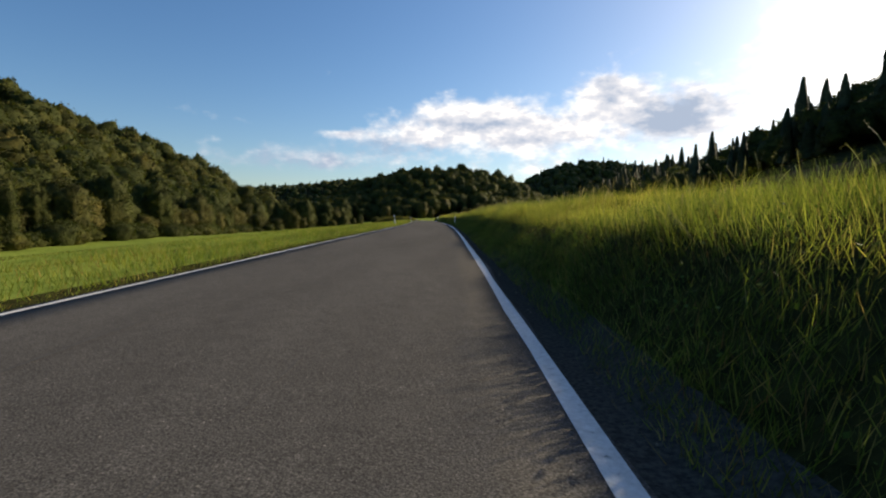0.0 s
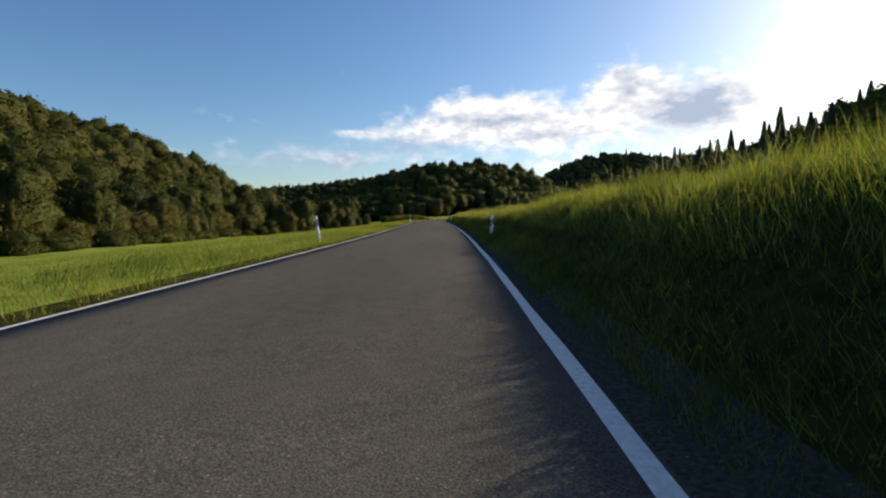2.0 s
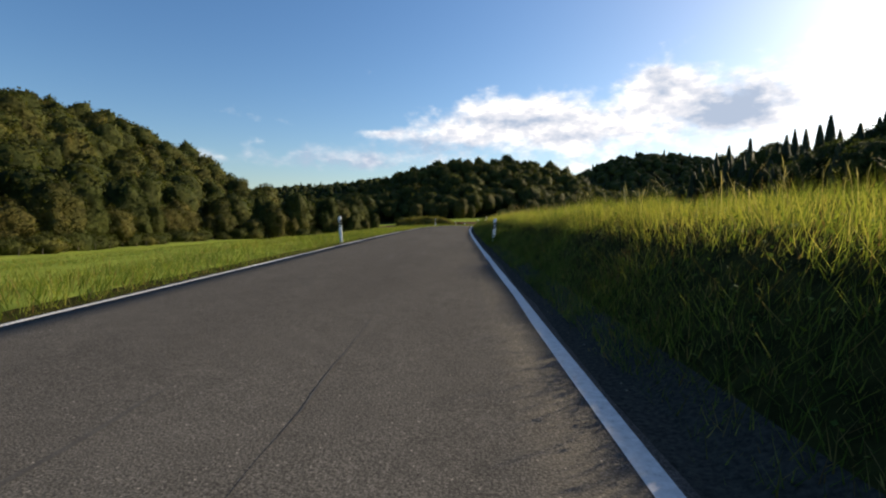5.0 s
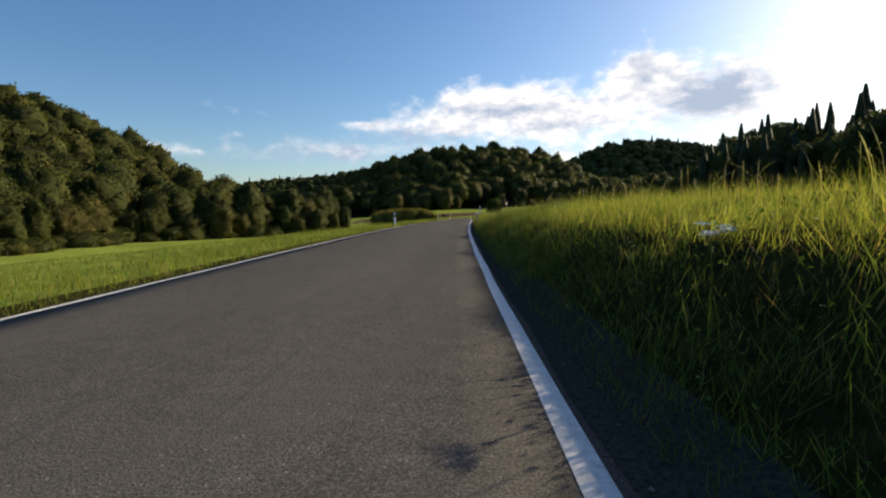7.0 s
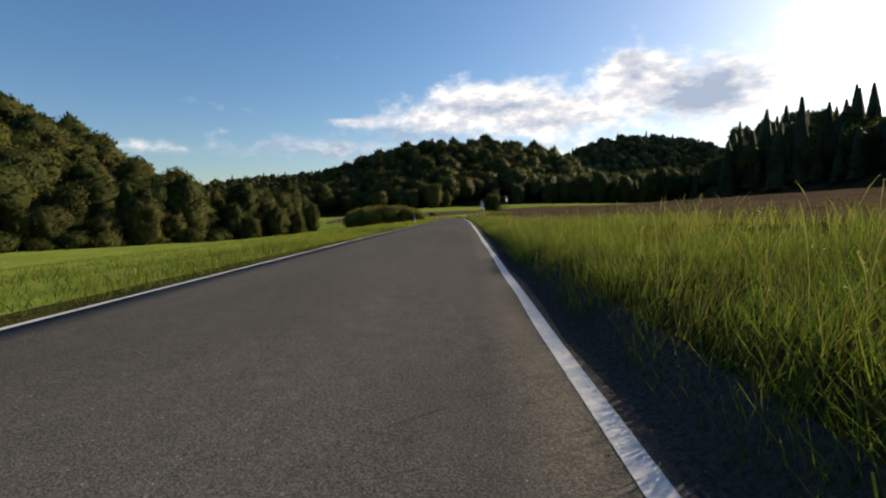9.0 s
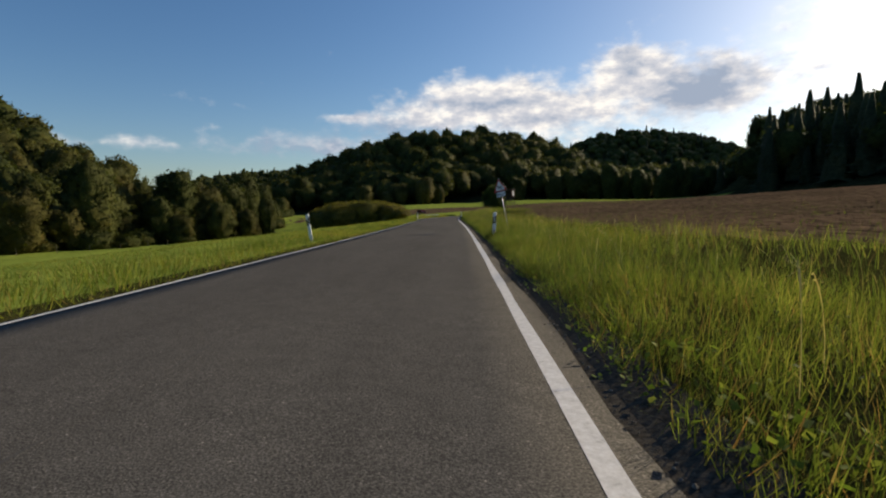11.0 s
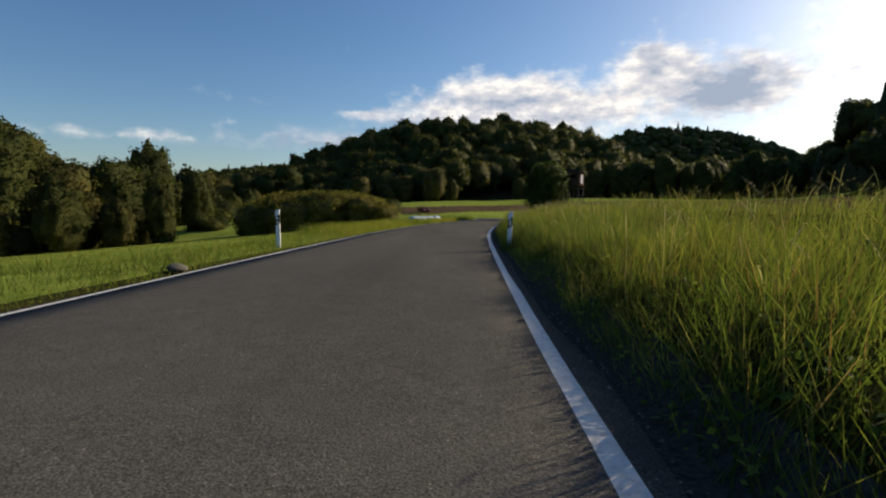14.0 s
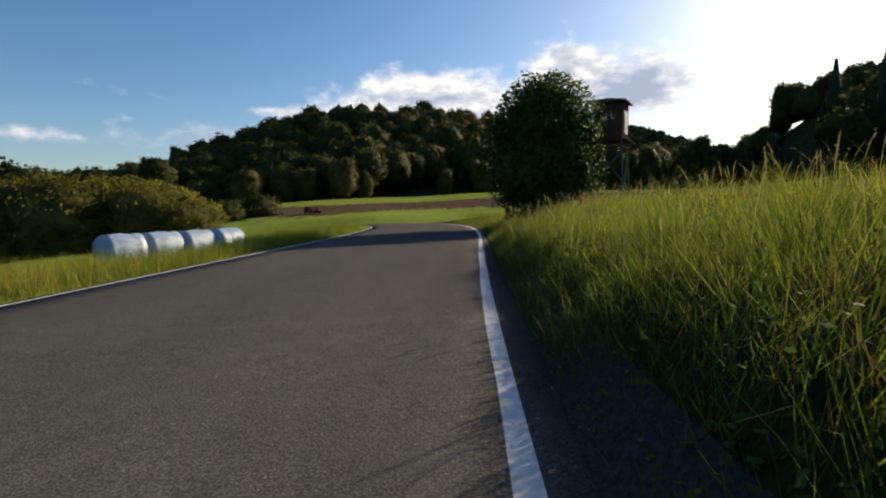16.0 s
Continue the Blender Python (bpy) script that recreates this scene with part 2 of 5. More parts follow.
# ---------------------------------------------------------------- materials
def asphalt_material():
    """Worn asphalt: fine grit, single pale stones, polished wheel tracks and stains."""
    m, t, b, o = nodes_of("asphalt")
    fine = noise_node(t, 75, 6.0, 0.75)
    grit = add(t, "ShaderNodeTexVoronoi", Scale=95.0)
    stone = add(t, "ShaderNodeTexVoronoi", Scale=38.0)
    tc = t.nodes.new("ShaderNodeTexCoord")
    t.links.new(tc.outputs["Object"], grit.inputs["Vector"])
    t.links.new(tc.outputs["Object"], stone.inputs["Vector"])
    big = noise_node(t, 0.6, 6.0, 0.62, stretch=(1.0, 0.2, 1.0))
    mid_ = noise_node(t, 5.0, 5.0, 0.65)
    base = ramp(t, fine.outputs["Fac"], [(0.32, (0.036, 0.034, 0.032)), (0.5, (0.086, 0.083, 0.077)), (0.68, (0.175, 0.168, 0.154))])
    col = mixed(t, 0.5, base.outputs["Color"], ramp(t, grit.outputs["Distance"], [(0.0, (1.7, 1.65, 1.55)), (0.4, (0.9, 0.9, 0.9)), (0.8, (0.45, 0.45, 0.45))]).outputs["Color"], "MULTIPLY")
    pale = ramp(t, stone.outputs["Color"], [(0.80, (0.0, 0.0, 0.0)), (0.86, (1.0, 1.0, 1.0))])
    spot = ramp(t, stone.outputs["Distance"], [(0.16, (1.0, 1.0, 1.0)), (0.24, (0.0, 0.0, 0.0))])
    col = mixed(t, mixed(t, 1.0, pale.outputs["Color"], spot.outputs["Color"], "MULTIPLY"), col, (0.24, 0.225, 0.20))
    col = mixed(t, 0.8, col, ramp(t, big.outputs["Fac"], [(0.3, (0.78, 0.77, 0.76)), (0.7, (1.17, 1.16, 1.14))]).outputs["Color"], "MULTIPLY")
    col = mixed(t, 0.7, col, ramp(t, mid_.outputs["Fac"], [(0.3, (0.82, 0.82, 0.82)), (0.7, (1.15, 1.14, 1.13))]).outputs["Color"], "MULTIPLY")
    t.links.new(col, b.inputs["Base Color"])
    b.inputs["Roughness"].default_value = 0.95
    b.inputs["Specular IOR Level"].default_value = 0.03
    bumped(t, b, grit.outputs["Distance"], 0.4, 0.004)
    return m


def paint_material():
    m, t, b, o = nodes_of("line_paint")
    wear = noise_node(t, 22, 6.0, 0.7)
    col = ramp(t, wear.outputs["Fac"], [(0.28, (0.16, 0.155, 0.145)), (0.37, (0.44, 0.43, 0.41)), (0.55, (0.55, 0.54, 0.52)), (0.75, (0.66, 0.66, 0.64))])
    t.links.new(col.outputs["Color"], b.inputs["Base Color"])
    b.inputs["Roughness"].default_value = 0.6
    bumped(t, b, noise_node(t, 130, 3.0).outputs["Fac"], 0.3, 0.004)
    return m


def soil_like(name, c1, c2, scale, bump, dist, stretch=None):
    m, t, b, o = nodes_of(name)
    n = noise_node(t, scale, 8.0, 0.65, stretch=stretch)
    n2 = noise_node(t, 0.07, 4.0, 0.6)
    col = mixed(t, 0.8, ramp(t, n.outputs["Fac"], [(0.34, c1), (0.66, c2)]).outputs["Color"], ramp(t, n2.outputs["Fac"], [(0.35, (0.75, 0.78, 0.7)), (0.65, (1.2, 1.15, 1.1))]).outputs["Color"], "MULTIPLY")
    t.links.new(col, b.inputs["Base Color"])
    b.inputs["Roughness"].default_value = 0.95
    b.inputs["Specular IOR Level"].default_value = 0.0
    bumped(t, b, n.outputs["Fac"], bump, dist)
    return m


ASPHALT, PAINT = asphalt_material(), paint_material()
# turf colour darkened to paint deeper shade into gaps between the bank grass
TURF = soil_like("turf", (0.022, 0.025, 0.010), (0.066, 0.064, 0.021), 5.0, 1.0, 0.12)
MEADOW = soil_like("meadow", (0.13, 0.185, 0.034), (0.245, 0.30, 0.06), 1.3, 0.8, 0.1)
PLOUGHED = soil_like("ploughed_soil", (0.042, 0.030, 0.021), (0.15, 0.108, 0.072), 3.2, 1.0, 0.25, (1.0, 0.35, 1.0))
FOREST_FLOOR = soil_like("forest_floor", (0.02, 0.022, 0.01), (0.05, 0.05, 0.022), 0.4, 0.5, 0.3)
DIRT = soil_like("shoulder_dirt", (0.03, 0.028, 0.025), (0.085, 0.077, 0.065), 34.0, 0.8, 0.012)
GRASS = leafy("grass_blades", [(0.0, (0.072, 0.115, 0.028)), (0.5, (0.132, 0.176, 0.042)), (0.84, (0.208, 0.234, 0.066)), (0.91, (0.31, 0.27, 0.125)), (0.96, (0.22, 0.14, 0.07)), (1.0, (0.13, 0.09, 0.05))], 0.6, clump=2.0, clump_dark=0.42)
GRASS_LOW = leafy("meadow_blades", [(0.0, (0.105, 0.16, 0.03)), (0.7, (0.195, 0.235, 0.046)), (0.92, (0.31, 0.29, 0.10)), (1.0, (0.30, 0.20, 0.11))], 0.5)
THATCH = leafy("dry_undergrowth", [(0.0, (0.07, 0.075, 0.02)), (0.6, (0.12, 0.115, 0.035)), (1.0, (0.25, 0.19, 0.09))], 0.4)
# yellower grass, its colour also raised to imitate the backlit brow
GRASS_SUNLIT = leafy("sunlit_brow_grass", [(0.0, (0.20, 0.235, 0.05)), (0.6, (0.29, 0.31, 0.07)), (1.0, (0.42, 0.37, 0.15))], 0.65, clump=2.0, clump_dark=0.6)
STRAW = leafy("dry_stalks", [(0.0, (0.30, 0.24, 0.12)), (1.0, (0.55, 0.47, 0.28))], 0.3)
LEAVES = leafy("broad_leaves", [(0.0, (0.060, 0.076, 0.024)), (0.5, (0.078, 0.094, 0.029)), (1.0, (0.102, 0.112, 0.036))], 0.42, clump=0.8, clump_dark=0.55, relief=0.5)
LEAVES_WARM = leafy("warm_leaves", [(0.0, (0.076, 0.082, 0.024)), (0.6, (0.098, 0.102, 0.03)), (1.0, (0.13, 0.12, 0.042))], 0.4, clump=0.8, clump_dark=0.55, relief=0.5)
NEEDLES = leafy("needles", [(0.0, (0.05, 0.068, 0.042)), (1.0, (0.08, 0.098, 0.062))], 0.45, relief=0.2)
TAR = plain("tar", (0.036, 0.035, 0.033), 0.95, vary=0.3, scale=9, bump=0.2)
BARK = plain("bark", (0.10, 0.08, 0.06), 0.9, vary=0.4, scale=3, bump=0.6)

# ---------------------------------------------------------------- sky backdrop: clouds and painted sun glare
def cloud_glare_backdrop():
    """A far sheet of cumulus and painted sun glare before the sky, in degrees of azimuth (right of +y) and elevation.
    """
    az = np.radians(np.linspace(-58, 47, 106))
    el = np.radians(np.linspace(0.5, 24, 25))
    A, E = np.meshgrid(az, el, indexing="ij")
    R = 4200.0
    v = np.stack([R * np.sin(A) * np.cos(E), R * np.cos(A) * np.cos(E) + 120, R * np.sin(E)], -1).reshape(-1, 3)
    n, k = A.shape
    q = np.arange(n * k).reshape(n, k)
    f = np.stack([q[:-1, :-1], q[1:, :-1], q[1:, 1:], q[:-1, 1:]], -1).reshape(-1, 4)
    m, t, b, o = nodes_of("cloud_and_glare")
    t.nodes.remove(b)
    uv = t.nodes.new("ShaderNodeUVMap")
    uv.uv_map = "sky_degrees"
    sep = t.nodes.new("ShaderNodeSeparateXYZ")
    t.links.new(uv.outputs["UV"], sep.inputs["Vector"])

    def math_node(op, a_, b_=None, c_=None):
        n_ = t.nodes.new("ShaderNodeMath")
        n_.operation = op
        for i, v_ in enumerate((a_, b_, c_)):
            if v_ is None:
                continue
            if isinstance(v_, (int, float)):
                n_.inputs[i].default_value = v_
            else:
                t.links.new(v_, n_.inputs[i])
        return n_.outputs[0]

    x, y = sep.outputs["X"], sep.outputs["Y"]

    def puff(cx, cy, rx, ry, w):
        dx = math_node("DIVIDE", math_node("SUBTRACT", x, cx), rx)
        dy = math_node("DIVIDE", math_node("SUBTRACT", y, cy), ry)
        r2 = math_node("ADD", math_node("MULTIPLY", dx, dx), math_node("MULTIPLY", dy, dy))
        return math_node("MULTIPLY", math_node("POWER", 2.7183, math_node("MULTIPLY", r2, -1.0)), w)

    def summed(rows):
        total = None
        for row in rows:
            p_ = puff(*row)
            total = p_ if total is None else math_node("ADD", total, p_)
        return total

    def noise_uv(sx, sy, detail, rough):
        mp = t.nodes.new("ShaderNodeMapping")
        mp.inputs["Scale"].default_value = (sx, sy, 1)
        t.links.new(uv.outputs["UV"], mp.inputs["Vector"])
        n_ = add(t, "ShaderNodeTexNoise", Scale=1.0, Detail=detail, Roughness=rough)
        t.links.new(mp.outputs["Vector"], n_.inputs["Vector"])
        return n_.outputs["Fac"]

    # the last, widest puff is no cumulus: it paints the white sun glare
    body = summed([(-15.5, 6.9, 10.0, 1.5, 0.8), (4.0, 12.3, 8.0, 2.3, 1.15), (-4, 9.6, 8.0, 1.9, 0.9), (12, 10.2, 8.5, 2.6, 1.1), (19.3, 14.4, 3.8, 2.5, 1.25),
                   (26.4, 11.6, 6.5, 3.2, 1.3), (14, 6.0, 13, 1.7, 0.6), (-28, 11.2, 1.8, 0.6, 0.50), (-22.5, 10.6, 2.4, 0.5, 0.45), (-35, 6.4, 11, 0.9, 0.5),
                   (-11.5, 9.9, 2.5, 0.5, 0.55), (43.5, 17, 10, 10, 1.1)])
    dens = math_node("ADD", body, math_node("MULTIPLY", math_node("SUBTRACT", noise_uv(0.33, 0.52, 8.0, 0.56), 0.5), 1.7))
    alpha = t.nodes.new("ShaderNodeMapRange")
    alpha.interpolation_type = "SMOOTHSTEP"
    alpha.inputs["From Min"].default_value, alpha.inputs["From Max"].default_value = 0.28, 1.15
    t.links.new(dens, alpha.inputs["Value"])
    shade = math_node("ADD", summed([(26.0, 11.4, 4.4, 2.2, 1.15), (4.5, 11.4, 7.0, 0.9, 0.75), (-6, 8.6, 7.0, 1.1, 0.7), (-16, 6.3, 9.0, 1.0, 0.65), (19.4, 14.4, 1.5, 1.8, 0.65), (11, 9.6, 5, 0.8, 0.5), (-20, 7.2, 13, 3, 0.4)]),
                      math_node("MULTIPLY", math_node("SUBTRACT", noise_uv(0.42, 0.8, 6.0, 0.6), 0.44), 2.3))
    tone = ramp(t, shade, [(0.0, (0.92, 0.90, 0.88)), (0.4, (0.60, 0.62, 0.69)), (1.0, (0.31, 0.38, 0.51))])
    em = add(t, "ShaderNodeEmission", Strength=1.05)
    t.links.new(tone.outputs["Color"], em.inputs["Color"])
    # glow added towards the sun: imitates its aureole and fills the shade
    t.links.new(math_node("ADD", puff(48, 20, 9, 9, 3.0), 1.05), em.inputs["Strength"])
    clear = t.nodes.new("ShaderNodeBsdfTransparent")
    mx = t.nodes.new("ShaderNodeMixShader")
    t.links.new(alpha.outputs["Result"], mx.inputs["Fac"])
    t.links.new(clear.outputs["BSDF"], mx.inputs[1])
    t.links.new(em.outputs["Emission"], mx.inputs[2])
    t.links.new(mx.outputs["Shader"], o.inputs["Surface"])
    me = mesh_arrays("cloud_glare_backdrop", v, f, [m], smooth=True)
    layer = me.uv_layers.new(name="sky_degrees")
    deg = np.degrees(np.stack([A, E], -1)).reshape(-1, 2)
    layer.data.foreach_set("uv", deg[f.ravel()].astype(np.float32).ravel())
    tagged(new("cloud_glare_backdrop", me), "white and grey cumulus clouds low in a blue sky, with painted white sun glare", "clouds", kind="structure")


cloud_glare_backdrop()


# ---------------------------------------------------------------- ground
def ground():
    ys = np.concatenate([np.arange(-120, -20, 10.0), np.arange(-20, 495, 1.9), np.geomspace(496, 4300, 80)])
    us = np.concatenate([-np.geomspace(3800, 75, 60), np.arange(-74, -9, 1.3), np.arange(-8.6, 9, 0.4), np.arange(9.2, 60, 1.6), np.geomspace(61, 3800, 64)])
    us = np.unique(np.concatenate([us, [-0.3, 0.3]]).round(3))
    Y, U = np.meshgrid(ys, us, indexing="ij")
    bend = line_x(np.minimum(ys, 306))[:, None]
    X = bend + U
    Z = ground_height(X.ravel(), Y.ravel()).reshape(X.shape)
    n, k = X.shape
    q = np.arange(n * k).reshape(n, k)
    f = np.stack([q[:-1, :-1], q[:-1, 1:], q[1:, 1:], q[1:, :-1]], -1).reshape(-1, 4)
    v = np.stack([X, Y, Z], -1).reshape(-1, 3)
    c = v[f].mean(1)
    u = c[:, 0] - line_x(np.minimum(c[:, 1], 306))
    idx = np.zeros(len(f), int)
    dith = rng.normal(0, 1.0, len(f))
    wob = 0.5 * dith + 1.2 * np.sin(c[:, 1] * 0.11) + 0.8 * np.sin(c[:, 1] * 0.37)
    idx[(u < -5.3)] = 1
    plough = (u > 7.0 + wob) & (c[:, 1] > 118) & (c[:, 1] < 292) & (c[:, 0] < 116)
    plough |= (c[:, 1] > 362 + 4 * np.sin(c[:, 0] * 0.2) + 3 * dith) & (c[:, 1] < 403 + 0.05 * c[:, 0] + 2 * dith) & (c[:, 0] > -62 + 3 * dith) & (c[:, 0] < 116)
    plough |= (u > 20) & (c[:, 1] >= 292) & (c[:, 1] <= 375) & (c[:, 0] < 116)
    idx[plough] = 2
    wood = (c[:, 0] > 118) | (c[:, 1] > 482) | ((c[:, 0] < -100) & (c[:, 1] < 700))
    idx[wood] = 3
    idx[(u < -8.5) & (c[:, 0] > -100) & (c[:, 1] < 480) & ~plough] = 1
    idx[(c[:, 1] >= 400) & (c[:, 1] <= 482) & (np.abs(c[:, 0] - 30) < 90) & ~plough] = 1
    idx[(c[:, 1] > 318) & (c[:, 1] < 482) & (idx == 0)] = 1
    idx[(u > -0.1) & (u < np.where((c[:, 1] > 165) & (c[:, 1] < 245), 0.7, 0.5)) & (c[:, 1] < 306)] = 4
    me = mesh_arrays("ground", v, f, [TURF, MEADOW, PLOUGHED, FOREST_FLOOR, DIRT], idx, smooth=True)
    tagged(new("ground", me), "valley ground with meadow, ploughed field and wooded slopes", "ground", kind="structure")


def strip(name, u0, u1, up, mats, s=S, cols=2, crown=0.0, edge=0.0, thick=0.0):
    """A band along the road between two distances to the right of the right edge line."""
    rows = []
    jig = np.interp(np.arange(len(s)), np.arange(0, len(s), 3), rng.normal(0, 1, len(np.arange(0, len(s), 3))))
    jig2 = np.roll(jig, 71)
    for c in np.linspace(0, 1, cols):
        off = u0 + (u1 - u0) * c + (edge * jig * (c == 0) + edge * jig2 * (c == 1))
        p = road_at(s, off, up)
        p[:, 2] += crown * 4 * c * (1 - c)
        rows.append(p)
    if thick:
        lo, hi = rows[0].copy(), rows[-1].copy()
        lo[:, 2] -= thick
        hi[:, 2] -= thick
        rows = [lo] + rows + [hi]
    v = np.stack(rows, 1)
    n, k = v.shape[:2]
    q = np.arange(n * k).reshape(n, k)
    f = np.stack([q[:-1, :-1], q[:-1, 1:], q[1:, 1:], q[1:, :-1]], -1).reshape(-1, 4)
    me = mesh_arrays(name, v.reshape(-1, 3), f, mats, smooth=True)
    if thick:
        top = np.tile((np.arange(k - 1) > 0) & (np.arange(k - 1) < k - 2), n - 1)
        me.polygons.foreach_set("use_smooth", top)
    return new(name, me)


def shoulder():
    """The beaten strip of earth and grit between the asphalt and the grass."""
    s = np.arange(-40, 306, 0.5)
    rows = []
    for u0, up in ((0.04, -0.02), (0.12, -0.016), (0.2, -0.012), (0.28, -0.006), (0.36, 0.002), (0.46, 0.006), (0.62, -0.05)):
        p = road_at(s, u0 + 0 * s)
        p[:, 2] += up + 0.003 * boxed(rng.normal(0, 1.6, len(s)), 5)
        rows.append(p)
    v = np.stack(rows, 1)
    n, k = v.shape[:2]
    q = np.arange(n * k).reshape(n, k)
    f = np.stack([q[:-1, :-1], q[:-1, 1:], q[1:, 1:], q[1:, :-1]], -1).reshape(-1, 4)
    tagged(new("shoulder", mesh_arrays("shoulder", v.reshape(-1, 3), f, [DIRT], smooth=True)), "dark beaten earth and grit beside the asphalt", "road shoulder", kind="structure")


ground()
shoulder()
tagged(strip("road", -WIDTH - 0.10, np.interp(S, [150, 170, 238, 262, 272, 300], [0.11, 0.22, 0.2, 0.13, 0.22, 0.26]), 0.0, [ASPHALT], cols=9, crown=0.02, edge=0.035, thick=0.09), "grey asphalt country road with worn wheel tracks", "road", kind="structure")
tagged(strip("edge_line", -0.06 + 0 * S, 0.06 + 0 * S, 0.006, [PAINT], edge=0.006), "white painted road edge line, worn", "road marking", kind="structure")
tagged(strip("edge_line", -WIDTH - 0.042, -WIDTH + 0.038, 0.006, [PAINT], edge=0.006), "white painted road edge line, worn", "road marking", kind="structure")


# ---------------------------------------------------------------- grass
def blades(name, x, y, tall, wide, lean, mat, label, tip_only=False, z=None, face=None):
    n = len(x)
    z = ground_height(x, y) - 0.02 if z is None else z
    turn = rng.uniform(0, 2 * np.pi, n)
    side = np.stack([np.cos(turn), np.sin(turn), 0 * turn], -1)
    bend = 2.2 * np.sin(0.9 * x + 0.6 * np.sin(0.8 * y)) + 1.7 * np.sin(1.3 * y + 0.5 * x) + rng.normal(0, 1.5, n)
    if face is not None:
        bend = face
        side = np.stack([-np.sin(face), np.cos(face), 0 * face], -1)
    way = np.stack([np.cos(bend), np.sin(bend), 0 * bend], -1) * (tall * lean * rng.uniform(0.2, 1.3, n))[:, None]
    base = np.stack([x, y, z], -1)
    up = np.array([0, 0, 1.0])
    h = tall[:, None]
    w = (wide[:, None] if np.ndim(wide) else wide) * side
    if tip_only:
        v = np.stack([base - w, base + w, base + up * h + way], 1)
        f = np.arange(n * 3).reshape(n, 3)
    else:
        limp = (rng.uniform(0, 1, n) < 0.4)[:, None]
        mid = base + up * h * np.where(limp, 0.74, 0.6) + way * np.where(limp, 0.5, 0.35)
        tip = base + up * h * np.where(limp, rng.uniform(0.45, 0.8, (n, 1)), 0.93) + way * np.where(limp, 1.25, 1.0)
        v = np.stack([base - w, base + w, mid + w * 0.8, mid - w * 0.8, tip], 1)
        k = np.arange(n)[:, None] * 5
        f = np.concatenate([k + [0, 1, 2], k + [0, 2, 3], k + [3, 2, 4]])
    ob = new(name, mesh_arrays(name, v.reshape(-1, 3), f, [mat]))
    return tagged(ob, label, "grass", kind="stuff")


def patchy(x, y):
    """Uneven growth, in clumps of a few metres and of half a metre."""
    return np.clip(0.5 + 0.3 * np.sin(0.8 * x + 1.1 * np.sin(0.5 * y)) * np.sin(0.55 * y + 0.4 * x) + 0.38 * np.sin(3.1 * x + 0.7 * y + np.sin(1.9 * y)) * np.sin(2.3 * y - 1.1 * x), 0.05, 1)


def bank_grass(n, y0, y1):
    """Tufts of bent blades all over the bank, taller at its upper edge."""
    per = 16
    m = n // per
    y = np.repeat(rng.uniform(y0, y1, m), per)
    u = np.repeat(0.3 + 4.2 * rng.beta(0.9, 1.9, m), per)
    size = np.repeat(rng.uniform(0.55, 1.35, m), per)
    n = m * per
    face = rng.uniform(0, 2 * np.pi, n) + np.repeat(rng.normal(0, 0.3, m), per)
    out = rng.uniform(0.0, 0.10, n) * size
    y = y + out * np.sin(face)
    u = u + out * np.cos(face)
    soft_edge = np.interp(y, [0, 130, 150, 235, 245, 330], [0.04, 0.04, 0.1, 0.28, 0.04, 0.12])
    u += soft_edge * rng.uniform(0.3, 1.0, n)
    x = line_x(y) + u
    g = patchy(x, y)
    keep = rng.uniform(0, 1, n) < 0.25 + 0.9 * g
    x, y, u, g, size, face = x[keep], y[keep], u[keep], g[keep], size[keep], face[keep]
    tall = (0.09 + 0.27 * g ** 1.4) * size * rng.uniform(0.5, 1.3, len(x)) * np.where(y < 126, np.interp(u, [0.3, 0.6, 1.3, 1.9, 2.5], [0.4, 0.6, 0.6, 0.8, 1.15]), np.interp(u, [0.3, 0.48, 1.0, 2.0, 5], [0.6, 1.0, 1.1, 1.2, 1.05])) * (1 + 0.35 * np.exp(-((y - 205) / 6) ** 2)) * np.interp(y, [155, 180, 235, 245], [1, 1.25, 1.25, 1.1])
    tall *= np.where(u < 0.9, np.interp(y, [256, 268], [1.0, 0.8]), 1.0)
    blades("grass", x, y, tall, rng.uniform(0.0009, 0.0024, len(x)), 0.8, GRASS, "tall uncut green grass on the roadside bank", face=face)


bank_grass(200000, -6, 316)
n = 400000
yy = rng.uniform(-6, 314, n)
uu = 0.28 + 4.0 * rng.beta(0.9, 1.8, n)
xx = line_x(yy) + uu + np.interp(yy, [130, 150, 235, 245], [0, 0.1, 0.25, 0.05]) * rng.uniform(0.3, 1, n)
gg = patchy(xx, yy)
ok = rng.uniform(0, 1, n) < 0.22 + 1.1 * gg
xx, yy, uu, gg, n = xx[ok], yy[ok], uu[ok], gg[ok], int(ok.sum())
blades("grass", xx, yy, (0.07 + 0.36 * gg ** 1.3) * rng.uniform(0.35, 1.25, n) * np.where(yy < 126, np.interp(uu, [0.28, 0.6, 1.3, 1.9, 2.5], [0.35, 0.6, 0.65, 0.85, 1.2]), np.interp(uu, [0.28, 0.45, 1.0, 2.0], [0.6, 1.0, 1.1, 1.2]) * np.where(uu < 0.9, np.interp(yy, [256, 268], [1.0, 0.85]), 1.0)) * np.interp(yy, [155, 180, 235, 245], [1, 1.2, 1.2, 1.1]), rng.uniform(0.0026, 0.0066, n), 0.75, GRASS, "dense fine green grass of the bank", tip_only=True)
n = 70000
yy = rng.uniform(150, 250, n)
uu = 0.55 + 4.0 * rng.beta(0.95, 1.7, n)
xx = line_x(yy) + uu
gg = patchy(1.5 * xx, 1.3 * yy)
ok = rng.uniform(0, 1, n) < 0.1 + 1.2 * gg
xx, yy, uu, gg = xx[ok], yy[ok], uu[ok], gg[ok]
